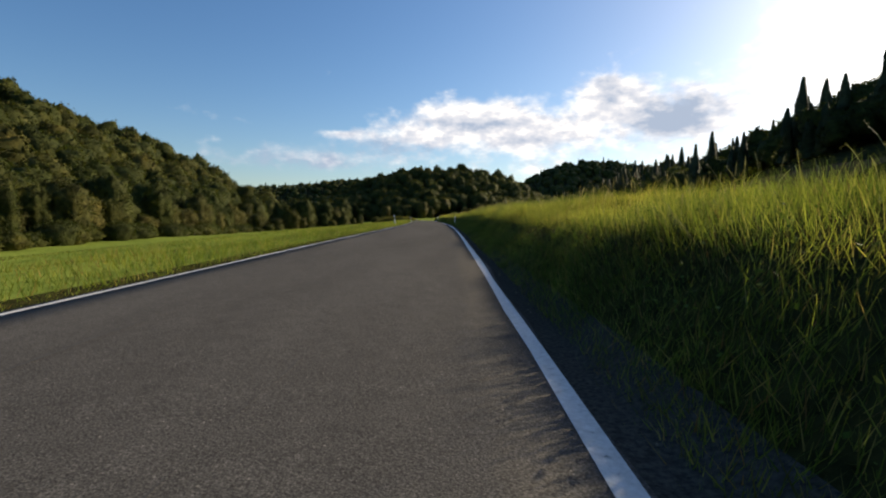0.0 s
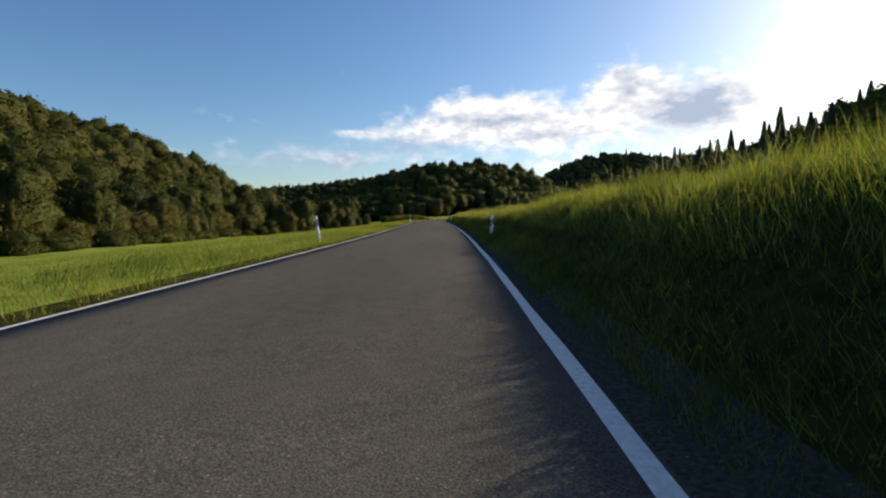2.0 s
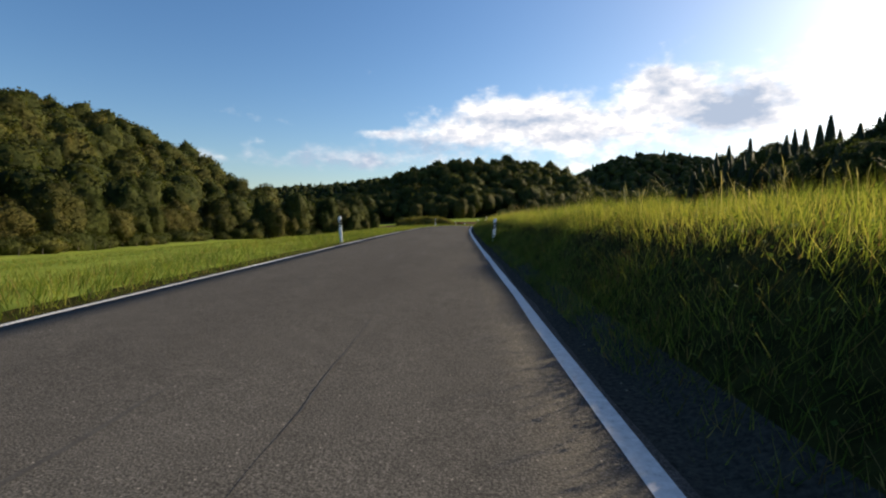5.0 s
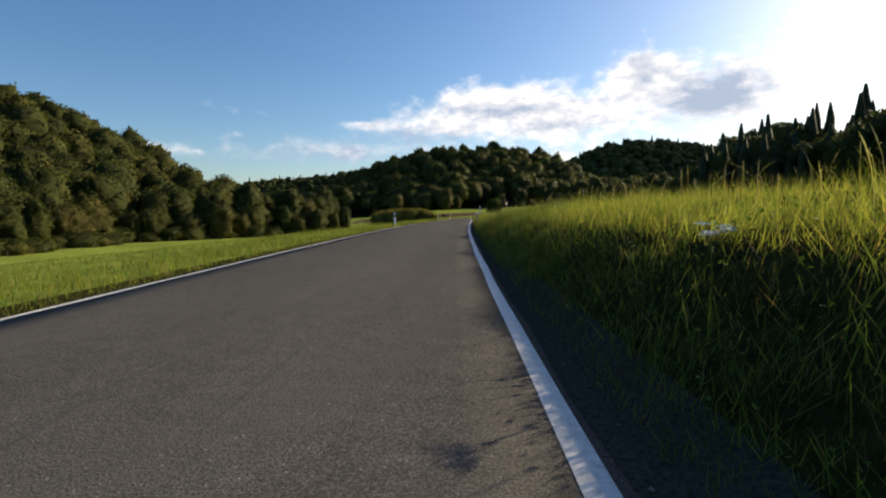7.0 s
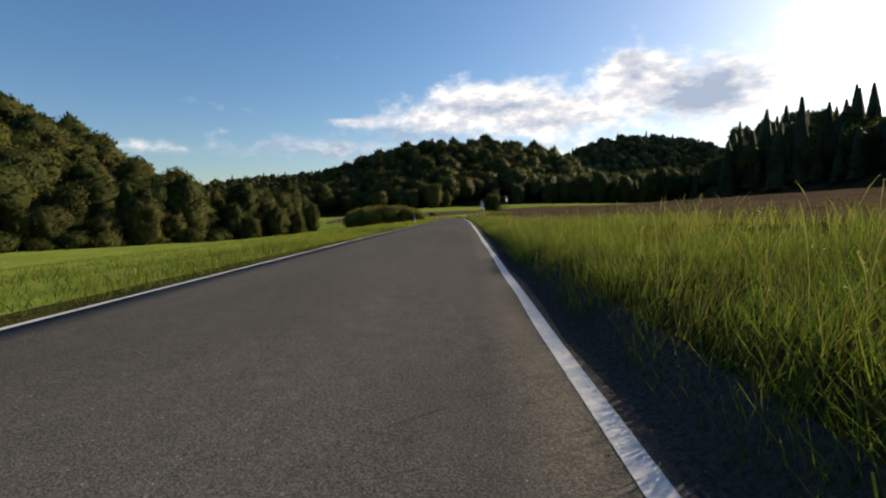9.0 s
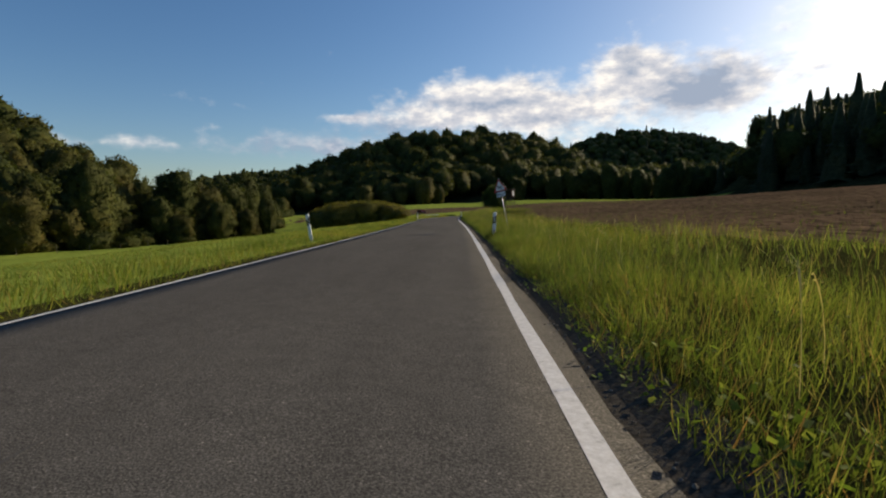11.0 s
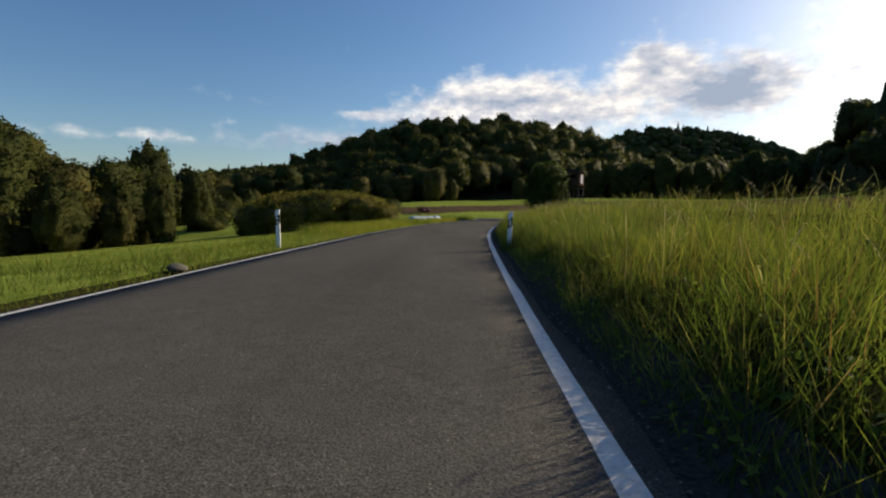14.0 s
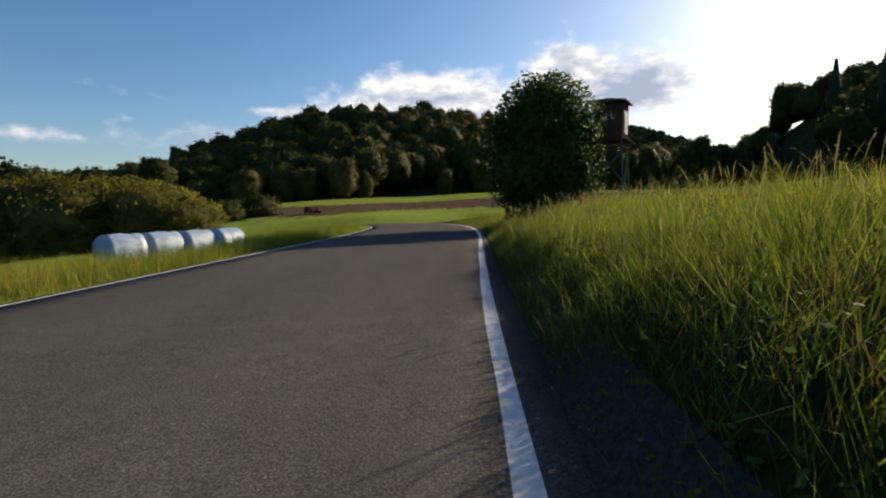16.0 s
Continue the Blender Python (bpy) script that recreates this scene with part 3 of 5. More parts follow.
blades("grass", xx, yy, (0.16 + 0.34 * gg) * rng.uniform(0.5, 1.2, len(xx)) * np.interp(uu, [0.55, 1.1], [0.5, 1.0]), rng.uniform(0.0014, 0.0032, len(xx)), 0.32, GRASS, "upright green grass in dense clumps beside the shoulder", tip_only=True)
n = 110000
yy = rng.uniform(-6, 306, n)
uu = 0.24 + 0.9 * rng.beta(1.1, 1.6, n) + np.interp(yy, [165, 180, 235, 245], [0, 0.15, 0.15, 0])
blades("grass", line_x(yy) + uu, yy, rng.uniform(0.05, 0.24, n) * np.interp(uu, [0.24, 0.7], [0.4, 1.2]), rng.uniform(0.0025, 0.005, n), 0.9, GRASS, "short grass at the foot of the bank", tip_only=True)
n = 80000
yy = rng.uniform(-6, 314, n)
uu = 0.26 + 3.4 * rng.beta(1.0, 1.5, n)
xx = line_x(yy) + uu + np.interp(yy, [130, 150, 235, 245], [0, 0.1, 0.35, 0.05])
blades("grass", xx, yy, rng.uniform(0.05, 0.22, n), 0.0045, 0.9, THATCH, "low dense half-dry undergrowth of the bank", tip_only=True)
yy = rng.uniform(-6, 330, 75000)
uu = 3.0 + 7.5 * rng.beta(1.0, 1.3, 75000)
xx = line_x(yy) + uu
ok = (uu < 7.4 + 1.2 * np.sin(yy * 0.11)) | (yy < 95) | (yy > 292)
blades("grass", xx[ok], yy[ok], 0.45 * (0.4 + patchy(xx[ok], yy[ok])) * rng.uniform(0.6, 1.2, ok.sum()), np.where(yy[ok] < 126, 0.005, 0.006), 0.4, GRASS, "tall green grass on top of the bank", tip_only=True)
# brow grass in the brighter colour, painting the sunlit band along the bank
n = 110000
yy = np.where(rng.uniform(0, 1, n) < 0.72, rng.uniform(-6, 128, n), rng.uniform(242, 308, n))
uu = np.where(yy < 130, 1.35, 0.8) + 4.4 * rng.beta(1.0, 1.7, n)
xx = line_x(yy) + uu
blades("grass", xx, yy, (0.12 + 0.36 * patchy(xx, yy)) * rng.uniform(0.5, 1.2, n) * np.interp(uu, [0.8, 1.8], [0.5, 1.0]), rng.uniform(0.002, 0.005, n), 0.6, GRASS_SUNLIT, "yellowish grass along the brow of the bank, coloured brighter as if sunlit", tip_only=True)
# left verge and meadow
n = 75000
yy = rng.uniform(-6, 312, n)
dd = 0.08 + 4.0 * rng.beta(0.9, 1.6, n)
ww = np.interp(yy, S, WIDTH)
xx = line_x(yy) - ww - dd - 0.05
gg = patchy(xx, yy)
blades("grass", xx, yy, (0.09 + 0.24 * gg) * rng.uniform(0.4, 1.3, n) * np.interp(dd, [0.08, 0.5, 2, 5], [0.4, 0.9, 1.2, 0.9]), 0.005, 0.6, GRASS, "sunlit grass verge along the road", tip_only=True)
n = 60000
yy = rng.uniform(-6, 312, n)
dd = 0.1 + 3.8 * rng.beta(0.95, 1.5, n)
xx = line_x(yy) - np.interp(yy, S, WIDTH) - dd
blades("grass", xx, yy, (0.10 + 0.26 * patchy(xx, yy)) * rng.uniform(0.5, 1.2, n) * np.interp(dd, [0.1, 0.6], [0.4, 1]), 0.009, 0.7, GRASS_LOW, "soft bright green grass of the verge", tip_only=True)
n = 95000
yy = rng.uniform(0, 345, n)
dd = 3.5 + 48 * rng.beta(1.0, 2.4, n)
xx = line_x(yy) - np.interp(yy, S, WIDTH) - dd
blades("grass", xx, yy, rng.uniform(0.06, 0.2, n), np.interp(dd, [3, 50], [0.010, 0.035]), 1.1, GRASS_LOW, "short meadow grass", tip_only=True)


# ---------------------------------------------------------------- trees
def ball(cuts):
    """Corners and faces of an even ball."""
    bm = bmesh.new()
    bmesh.ops.create_icosphere(bm, subdivisions=cuts, radius=1.0)
    v = np.array([p.co[:] for p in bm.verts])
    f = np.array([[p.index for p in q.verts] for q in bm.faces])
    bm.free()
    return v, f


BALLS = {k: ball(k) for k in (1, 2, 3)}


def crown(cuts, rad, hgt, base, n, card, lump=0.34, fluff=0.14, slim=0.8):
    """A crown of leaves: an uneven, billowing mass with sprays of leaves standing out of it. Corners, faces and soft normals."""
    v, f = BALLS[cuts]
    shift = Vector(rng.uniform(-50, 50, 3))
    puff = np.array([0.45 - 1.5 * abs(noise.noise(Vector(p) * 1.9 + shift)) + 0.75 * noise.noise(Vector(p) * 4.2 + shift) + 0.5 * noise.noise(Vector(p) * 9.0 + shift) for p in v])
    side = np.linalg.norm(v[:, :2], axis=1, keepdims=True) + 1e-6
    lean_ = rng.normal(0, 0.10, 2) * rad
    p = np.concatenate([v[:, :2] / side * side ** slim * rad, v[:, 2:] * hgt * 0.5], 1) * (1 + lump * puff)[:, None]
    p[:, 2] += base + 0.5 * hgt
    p[:, :2] += lean_ * ((p[:, 2:] - base) / hgt)
    fn = np.cross(p[f[:, 1]] - p[f[:, 0]], p[f[:, 2]] - p[f[:, 0]])
    area = np.linalg.norm(fn, axis=1)
    vn = np.zeros_like(p)
    for k in range(3):
        np.add.at(vn, f[:, k], fn)
    vn /= np.linalg.norm(vn, axis=1, keepdims=True) + 1e-9
    wt = area * (0.35 + np.clip(p[f].mean(1)[:, 2] - base, 0, hgt) / hgt)
    k = rng.choice(len(f), n, p=wt / wt.sum())
    bary = rng.dirichlet((1, 1, 1), n)
    at = (p[f[k]] * bary[..., None]).sum(1)
    d = (vn[f[k]] * bary[..., None]).sum(1)
    out = rng.uniform(-0.2, 1.0, n)
    at = at + d * (fluff * rad * out)[:, None] + rng.normal(0, 0.25 * card, (n, 3))
    w = d + rng.normal(0, 0.75, (n, 3))
    w /= np.linalg.norm(w, axis=1, keepdims=True)
    a_ = np.cross(w, rng.normal(0, 1, (n, 3)))
    a_ /= np.linalg.norm(a_, axis=1, keepdims=True) + 1e-9
    b_ = np.cross(w, a_)
    s_ = (card * rng.uniform(0.5, 1.3, n))[:, None]
    j = lambda: rng.uniform(0.45, 0.85, (n, 1))
    q = np.stack([at + a_ * s_ * j(), at - a_ * s_ * 0.5 * j() + b_ * s_ * j(), at - a_ * s_ * 0.5 * j() - b_ * s_ * j()], 1)
    nq = d + rng.normal(0, 0.5, (n, 3)) + [0, 0, 0.15]
    nq /= np.linalg.norm(nq, axis=1, keepdims=True)
    return np.concatenate([p, q.reshape(-1, 3)]), np.concatenate([f, np.arange(n * 3).reshape(n, 3) + len(p)]), np.concatenate([vn, np.repeat(nq, 3, 0)])


def spruce(whorls, arms, rad, hgt, base):
    """A spruce: a dark tapered core and whorls of drooping, ragged branches."""
    lv, sd = np.linspace(0.0, 0.93, 7), 6
    turn = np.arange(sd) * 2 * np.pi / sd
    r_ = rad * 0.6 * (1 - lv)[:, None] ** 0.85 * rng.uniform(0.75, 1.2, (7, sd)) + 0.04
    v = np.stack([np.cos(turn) * r_, np.sin(turn) * r_, base + hgt * lv[:, None] + 0 * r_], -1).reshape(-1, 3)
    a_ = np.arange(6)[:, None] * sd + np.arange(sd)
    b_ = np.arange(6)[:, None] * sd + (np.arange(sd) + 1) % sd
    f = np.concatenate([np.stack([a_, b_, b_ + sd], -1).reshape(-1, 3), np.stack([a_, b_ + sd, a_ + sd], -1).reshape(-1, 3)])
    nv = v * [1, 1, 0] + [0, 0, 0.4]
    nv /= np.linalg.norm(nv, axis=1, keepdims=True)
    n = whorls * arms
    t = (np.repeat(np.arange(whorls), arms) + rng.uniform(-0.4, 0.4, n)) / whorls * 0.96 + 0.02
    turn = rng.uniform(0, 2 * np.pi, n)
    long_ = np.maximum(rad * (1 - t) ** 0.95 * rng.uniform(0.6, 1.15, n), 0.18)
    way = np.stack([np.cos(turn), np.sin(turn), 0 * turn], -1)
    side = np.stack([-np.sin(turn), np.cos(turn), 0 * turn], -1)
    z0 = (base + hgt * t)[:, None] * [0, 0, 1.0]
    up = np.array([0, 0, 1.0])
    L = long_[:, None]
    wide = L * rng.uniform(0.22, 0.36, (n, 1))
    root = z0 + up * 0.16 * L
    mid_l, mid_r = z0 + way * 0.55 * L - side * wide - up * 0.12 * L, z0 + way * 0.55 * L + side * wide - up * 0.12 * L
    tip = z0 + way * L - up * rng.uniform(0.1, 0.34, (n, 1)) * L
    q = np.stack([root, mid_l, tip, mid_r], 1).reshape(-1, 3)
    m = np.arange(n)[:, None] * 4
    g = np.concatenate([m + [0, 1, 2], m + [0, 2, 3]])
    nq = way * 0.8 + up * 0.5 + rng.normal(0, 0.2, (n, 3))
    nq /= np.linalg.norm(nq, axis=1, keepdims=True)
    return np.concatenate([v, q]), np.concatenate([f, g + len(v)]), np.concatenate([nv, np.repeat(nq, 4, 0)])


def cards_to_quads(p, d, size, loose=0.42):
    """Bent four-cornered leaf clumps."""
    n = len(p)
    d = d + rng.normal(0, loose, (n, 3))
    d /= np.linalg.norm(d, axis=1, keepdims=True)
    a_ = np.cross(d, rng.normal(0, 1, (n, 3)))
    a_ /= np.linalg.norm(a_, axis=1, keepdims=True) + 1e-9
    b_ = np.cross(d, a_)
    s_ = size[:, None] * 0.5
    j = lambda: rng.uniform(0.6, 1.25, (n, 1))
    v = np.stack([p - a_ * s_ * j() - b_ * s_ * 0.4 * j(), p + b_ * s_ * -0.9 * j() + d * s_ * 0.3, p + a_ * s_ * j() + b_ * s_ * 0.4 * j(), p + b_ * s_ * 0.9 * j() - d * s_ * 0.3], 1)
    return v


def trunk_mesh(hgt, r, limbs, rad):
    bm = bmesh.new()
    p = Vector((0, 0, -0.4))
    pts = [p]
    for i in range(5):
        p = p + Vector((rng.normal(0, 0.12), rng.normal(0, 0.12), hgt / 5))
        pts.append(p)
    for i in range(5):
        beam_bm(pts[i], pts[i + 1], r * (1 - 0.17 * i), 8, r * (1 - 0.17 * (i + 1)), bm)
    for i in range(limbs):
        k = int(rng.integers(1, 5))
        q = pts[k]
        t_ = rng.uniform(0, 2 * np.pi)
        l_ = rad * rng.uniform(0.5, 0.85)
        beam_bm(q, q + Vector((math.cos(t_) * l_, math.sin(t_) * l_, l_ * rng.uniform(0.4, 1.0))), r * 0.35, 5, r * 0.1, bm)
    return bm


def broad_tree(hgt, rad, base, cuts, n, card, leaf, label, lump=0.34, fluff=0.14, slim=0.8):
    root = new("tree")
    tagged(root, label, "tree", "trees along the stream")
    part("trunk", trunk_mesh(hgt * 0.7, 0.014 * hgt + 0.04, 5, rad), BARK, root)
    v, f, nv = crown(cuts, rad, hgt - base, base, n, card, lump, fluff, slim)
    ob = new("crown", mesh_arrays("crown", v, f, [leaf], smooth=True, normals=nv))
    ob.parent = root
    return root


def forest(name, x, y, kinds, leaf, label, shrink=(0.6, 1.3)):
    """Far woods: every tree a crown of its own, all in one mesh."""
    z = ground_height(x, y)
    vs, fs, ns, count = [], [], [], 0
    pick = rng.integers(0, len(kinds), len(x))
    for k, cards in enumerate(kinds):
        at = pick == k
        if not at.any():
            continue
        q, tri, nq = cards
        m = at.sum()
        turn, s_ = rng.uniform(0, 2 * np.pi, m), rng.uniform(*shrink, m)
        c, sn = (np.cos(turn) * s_)[:, None], (np.sin(turn) * s_)[:, None]
        st = s_ * rng.uniform(0.85, 1.2, m)
        w = np.empty((m, *q.shape), np.float32)
        w[..., 0] = c * q[None, :, 0] - sn * q[None, :, 1] + x[at][:, None]
        w[..., 1] = sn * q[None, :, 0] + c * q[None, :, 1] + y[at][:, None]
        w[..., 2] = st[:, None] * q[None, :, 2] + z[at][:, None]
        vs.append(w.reshape(-1, 3))
        cu, su = np.cos(turn)[:, None], np.sin(turn)[:, None]
        ns.append(np.stack([cu * nq[None, :, 0] - su * nq[None, :, 1], su * nq[None, :, 0] + cu * nq[None, :, 1], np.repeat(nq[None, :, 2], m, 0)], -1).reshape(-1, 3))
        fs.append((np.arange(m)[:, None, None] * len(q) + tri[None] + count).reshape(-1, 3))
        count += m * len(q)
    ob = new(name, mesh_arrays(name, np.concatenate(vs), np.concatenate(fs), [leaf], smooth=True, normals=np.concatenate(ns)))
    return tagged(ob, label, "forest", kind="stuff")


def scatter(x0, x1, y0, y1, gap, test=None):
    gx, gy = np.meshgrid(np.arange(x0, x1, gap), np.arange(y0, y1, gap))
    x = (gx + rng.uniform(-0.45, 0.45, gx.shape) * gap).ravel()
    y = (gy + rng.uniform(-0.45, 0.45, gy.shape) * gap).ravel()
    if test is not None:
        ok_ = test(x, y)
        x, y = x[ok_], y[ok_]
    return x, y


mid = [crown(2, 5.5, 11.5, 3.0, 400, 0.95, 0.5, 0.24) for _ in range(9)]
warm = [crown(2, 5.4, 11.0, 2.6, 400, 0.95, 0.5, 0.24) for _ in range(6)]
front = [crown(2, 5.2, 13.0, 0.0, 700, 0.7, 0.5, 0.26) for _ in range(9)]
spr = [spruce(19, 11, 6.4, 23, 0.6) for _ in range(6)]
low = [crown(1, 9.0, 15, -3, 40, 2.2, 0.4, 0.2) for _ in range(5)]
lowspr = [spruce(5, 6, 5.5, 17, 0.5) for _ in range(3)]
# the wooded hill across the stream
left_edge = lambda x, y: x < -112 - 8 * np.sin(y * 0.03) - np.clip(y - 330, 0, 200) * 0.6
x, y = scatter(-310, -100, 0, 330, 13.0, lambda x, y: left_edge(x, y) & (y <= -x - 25))
forest("woodland", x, y, low, LEAVES, "dense green wood on the slope above the stream")
x, y = scatter(-310, -100, 60, 530, 9.2, lambda x, y: left_edge(x, y) & (y > -x - 25))
h = rng.uniform(0, 1, len(x)) < 0.7
near_edge = x > -150
forest("woodland", x[near_edge & h], y[near_edge & h], front, LEAVES, "dense green deciduous wood along the valley floor")
forest("woodland", x[near_edge & ~h], y[near_edge & ~h], front, LEAVES_WARM, "yellowish green trees of the wood's edge")
forest("woodland", x[~near_edge & h], y[~near_edge & h], mid, LEAVES, "dense green deciduous wood on the valley side")
forest("woodland", x[~near_edge & ~h], y[~near_edge & ~h], warm, LEAVES_WARM, "sunlit yellowish green trees of the wooded hill")
# the hill ahead
x, y = scatter(-190, 270, 484, 655, 9.8, lambda x, y: (y > 488 + 10 * np.sin(x * 0.05)) & (ground_height(x, y) > -3))
h = rng.uniform(0, 1, len(x))
forest("woodland", x[h < 0.78], y[h < 0.78], mid, LEAVES, "dark green mixed wood on the hill ahead")
forest("woodland", x[(h >= 0.78) & (h < 0.96)], y[(h >= 0.78) & (h < 0.96)], warm, LEAVES_WARM, "lighter green trees of the hill ahead")
forest("woodland", x[h >= 0.96], y[h >= 0.96], spr, NEEDLES, "dark spruces among the wood on the hill", (0.5, 0.72))
# the spruce wood above the field
x, y = scatter(119, 176, 80, 490, 9.0, lambda x, y: (x > 121 + 5 * np.sin(y * 0.045)) & (y < 384 + 1.5 * (x - 119) + 5 * np.sin(x * 0.2)))
h = rng.uniform(0, 1, len(x)) < np.where(y > 320, 0.72, 0.5)
forest("woodland", x[h], y[h], spr, NEEDLES, "dark spruce wood on the slope above the field", (0.65, 1.2))
forest("woodland", x[~h], y[~h], mid, LEAVES, "broad-leaved trees in the spruce wood's edge", (0.8, 1.25))
x, y = scatter(122, 225, 425, 600, 10.5, lambda x, y: (x > 128 + 8 * np.sin(y * 0.06)) & (y > 404 + 1.5 * (x - 119)))
h = rng.uniform(0, 1, len(x)) < 0.3
forest("woodland", x[h], y[h], spr, NEEDLES, "spruces in the lower wood beyond the field", (0.5, 0.8))
forest("woodland", x[~h], y[~h], mid, LEAVES, "broad-leaved trees of the lower wood beyond the field", (0.6, 0.95))
# far ridges
x, y = scatter(120, 900, 950, 1300, 17, lambda x, y: height(x, y) > 14)
x2, y2 = scatter(-1150, 120, 1330, 1560, 19, lambda x, y: height(x, y) > 14)
x, y = np.concatenate([x, x2]), np.concatenate([y, y2])
h = rng.uniform(0, 1, len(x)) < 0.8
forest("woodland", x[h], y[h], low, LEAVES, "far wooded ridge")
forest("woodland", x[~h], y[~h], lowspr, NEEDLES, "far spruces on the ridge")

# trees along the stream
protos = [broad_tree(14, 4.5, 0.2, 3, 2400, 0.42, LEAVES, "tall green deciduous tree beside the meadow stream", 0.5, 0.24),
          broad_tree(12, 4.0, 0.0, 3, 2200, 0.40, LEAVES_WARM, "yellowish green willow beside the meadow stream", 0.55, 0.26),
          broad_tree(15.5, 3.4, 0.2, 3, 2400, 0.40, LEAVES, "slender dark green alder beside the meadow stream", 0.55, 0.3),
          broad_tree(9, 4.1, 0.0, 3, 2000, 0.38, LEAVES_WARM, "rounded bushy tree at the meadow's edge", 0.5, 0.26)]
row = []
for yv in np.arange(70, 440, 6.2):
    xv = np.interp(yv, [60, 160, 250, 290, 310, 345, 380, 440], [-84, -90, -104, -78, -70, -66, -80, -92])
    row.append((xv + rng.uniform(-4, 4), yv + rng.uniform(-2, 2)))
    if rng.uniform() < 0.75:
        row.append((xv - rng.uniform(8, 18), yv + rng.uniform(-3, 3)))
used = set()
for xv, yv in row:
    if abs(yv - 344) < 7:
        continue
    k = int(rng.integers(0, 4))
    zv = float(ground_height(np.array([xv]), np.array([yv]))[0])
    m = pose(xv, yv, zv, 0, 0, rng.uniform(0, 360))
    s_ = min(rng.uniform(0.6, 1.2) * (0.7 if yv > 365 else 0.85 if yv > 348 else 1.12 if yv > 300 else 1.0), 1.12)
    if k not in used:
        used.add(k)
        protos[k].matrix_basis = m
    else:
        c = copy_thing(protos[k], m)
        c.scale = (s_, s_, s_ * rng.uniform(0.9, 1.1))
# smaller trees where the stream nears the bend
for xv, yv, s_ in ((-60, 306, 0.62), (-56, 312, 0.55), (-52, 317, 0.6), (-63, 314, 0.7), (-66, 300, 0.7), (-58, 320, 0.6)):
    zv = float(ground_height(np.array([xv * 1.0]), np.array([yv * 1.0]))[0])
    c = copy_thing(protos[int(rng.integers(0, 4))], pose(xv, yv, zv, 0, 0, rng.uniform(0, 360)))
    c.scale = (s_, s_, s_)

# ---------------------------------------------------------------- road details
def seam(s_, u_, wide, label):
    w = 0.7 * wide * np.clip(0.1 + 0.9 * boxed(rng.normal(0, 2.2, len(s_)), 5), 0.12, 1.4)
    wob = 0.03 * boxed(rng.normal(0, 2.0, len(s_)), 9)
    tagged(strip("road_seam", u_ + wob - w, u_ + wob + w, 0.0225, [TAR], s=s_), label, "road seam", kind="structure")


fine = np.arange(-20, 300, 0.25)
seam(fine, np.interp(fine, [-50, 0, 40, 50, 58, 75, 425], [-3.35, -3.3, -3.1, -2.85, -2.5, -2.4, -2.4]), 0.018, "dark tar seam along the asphalt")
fine = fine[fine < 168]
seam(fine, -1.62 + 0.12 * np.sin(fine * 0.11) + 0.05 * np.sin(fine * 0.53), 0.010, "thin crack along the wheel track")

WHITE_PLASTIC = plain("white_plastic", (0.78, 0.79, 0.80), 0.35, vary=0.08, scale=9, bump=0.05)
BLACK_PLASTIC = plain("black_plastic", (0.012, 0.012, 0.014), 0.4, vary=0.2, scale=9, bump=0.05)
REFLECTOR = plain("reflector", (0.72, 0.74, 0.76), 0.15, 0.3, vary=0.05, scale=30, bump=0.3)
ZINC = plain("zinc_steel", (0.42, 0.43, 0.44), 0.45, 0.8, vary=0.2, scale=12, bump=0.1)
SIGN_WHITE = plain("sign_white", (0.72, 0.72, 0.70), 0.5, vary=0.06, scale=14, bump=0.05)
SIGN_RED = plain("sign_red", (0.42, 0.03, 0.025), 0.5, vary=0.15, scale=14, bump=0.05)
SIGN_BLACK = plain("sign_black", (0.015, 0.015, 0.015), 0.5, vary=0.1, scale=14, bump=0.05)
OLD_WOOD = soil_like("weathered_boards", (0.055, 0.035, 0.024), (0.16, 0.105, 0.07), 9.0, 0.5, 0.01, (6.0, 6.0, 0.5))
POLE_WOOD = soil_like("grey_poles", (0.10, 0.085, 0.065), (0.24, 0.21, 0.165), 12.0, 0.5, 0.01, (5.0, 5.0, 0.6))
ROOF_FELT = plain("roof_felt", (0.05, 0.045, 0.042), 0.85, vary=0.3, scale=12, bump=0.4)
CONCRETE = plain("concrete", (0.26, 0.235, 0.19), 0.9, vary=0.25, scale=7, bump=0.6)


def film_material():
    m, t, b, o = nodes_of("stretch_film")
    n = noise_node(t, 3.0, 5.0, 0.6, stretch=(1, 1, 3))
    t.links.new(ramp(t, n.outputs["Fac"], [(0.3, (0.22, 0.30, 0.40)), (0.7, (0.38, 0.46, 0.56))]).outputs["Color"], b.inputs["Base Color"])
    b.inputs["Roughness"].default_value = 0.28
    bumped(t, b, noise_node(t, 9.0, 5.0, 0.6, stretch=(1, 1, 2.5)).outputs["Fac"], 0.7, 0.05)
    return m


FILM = film_material()


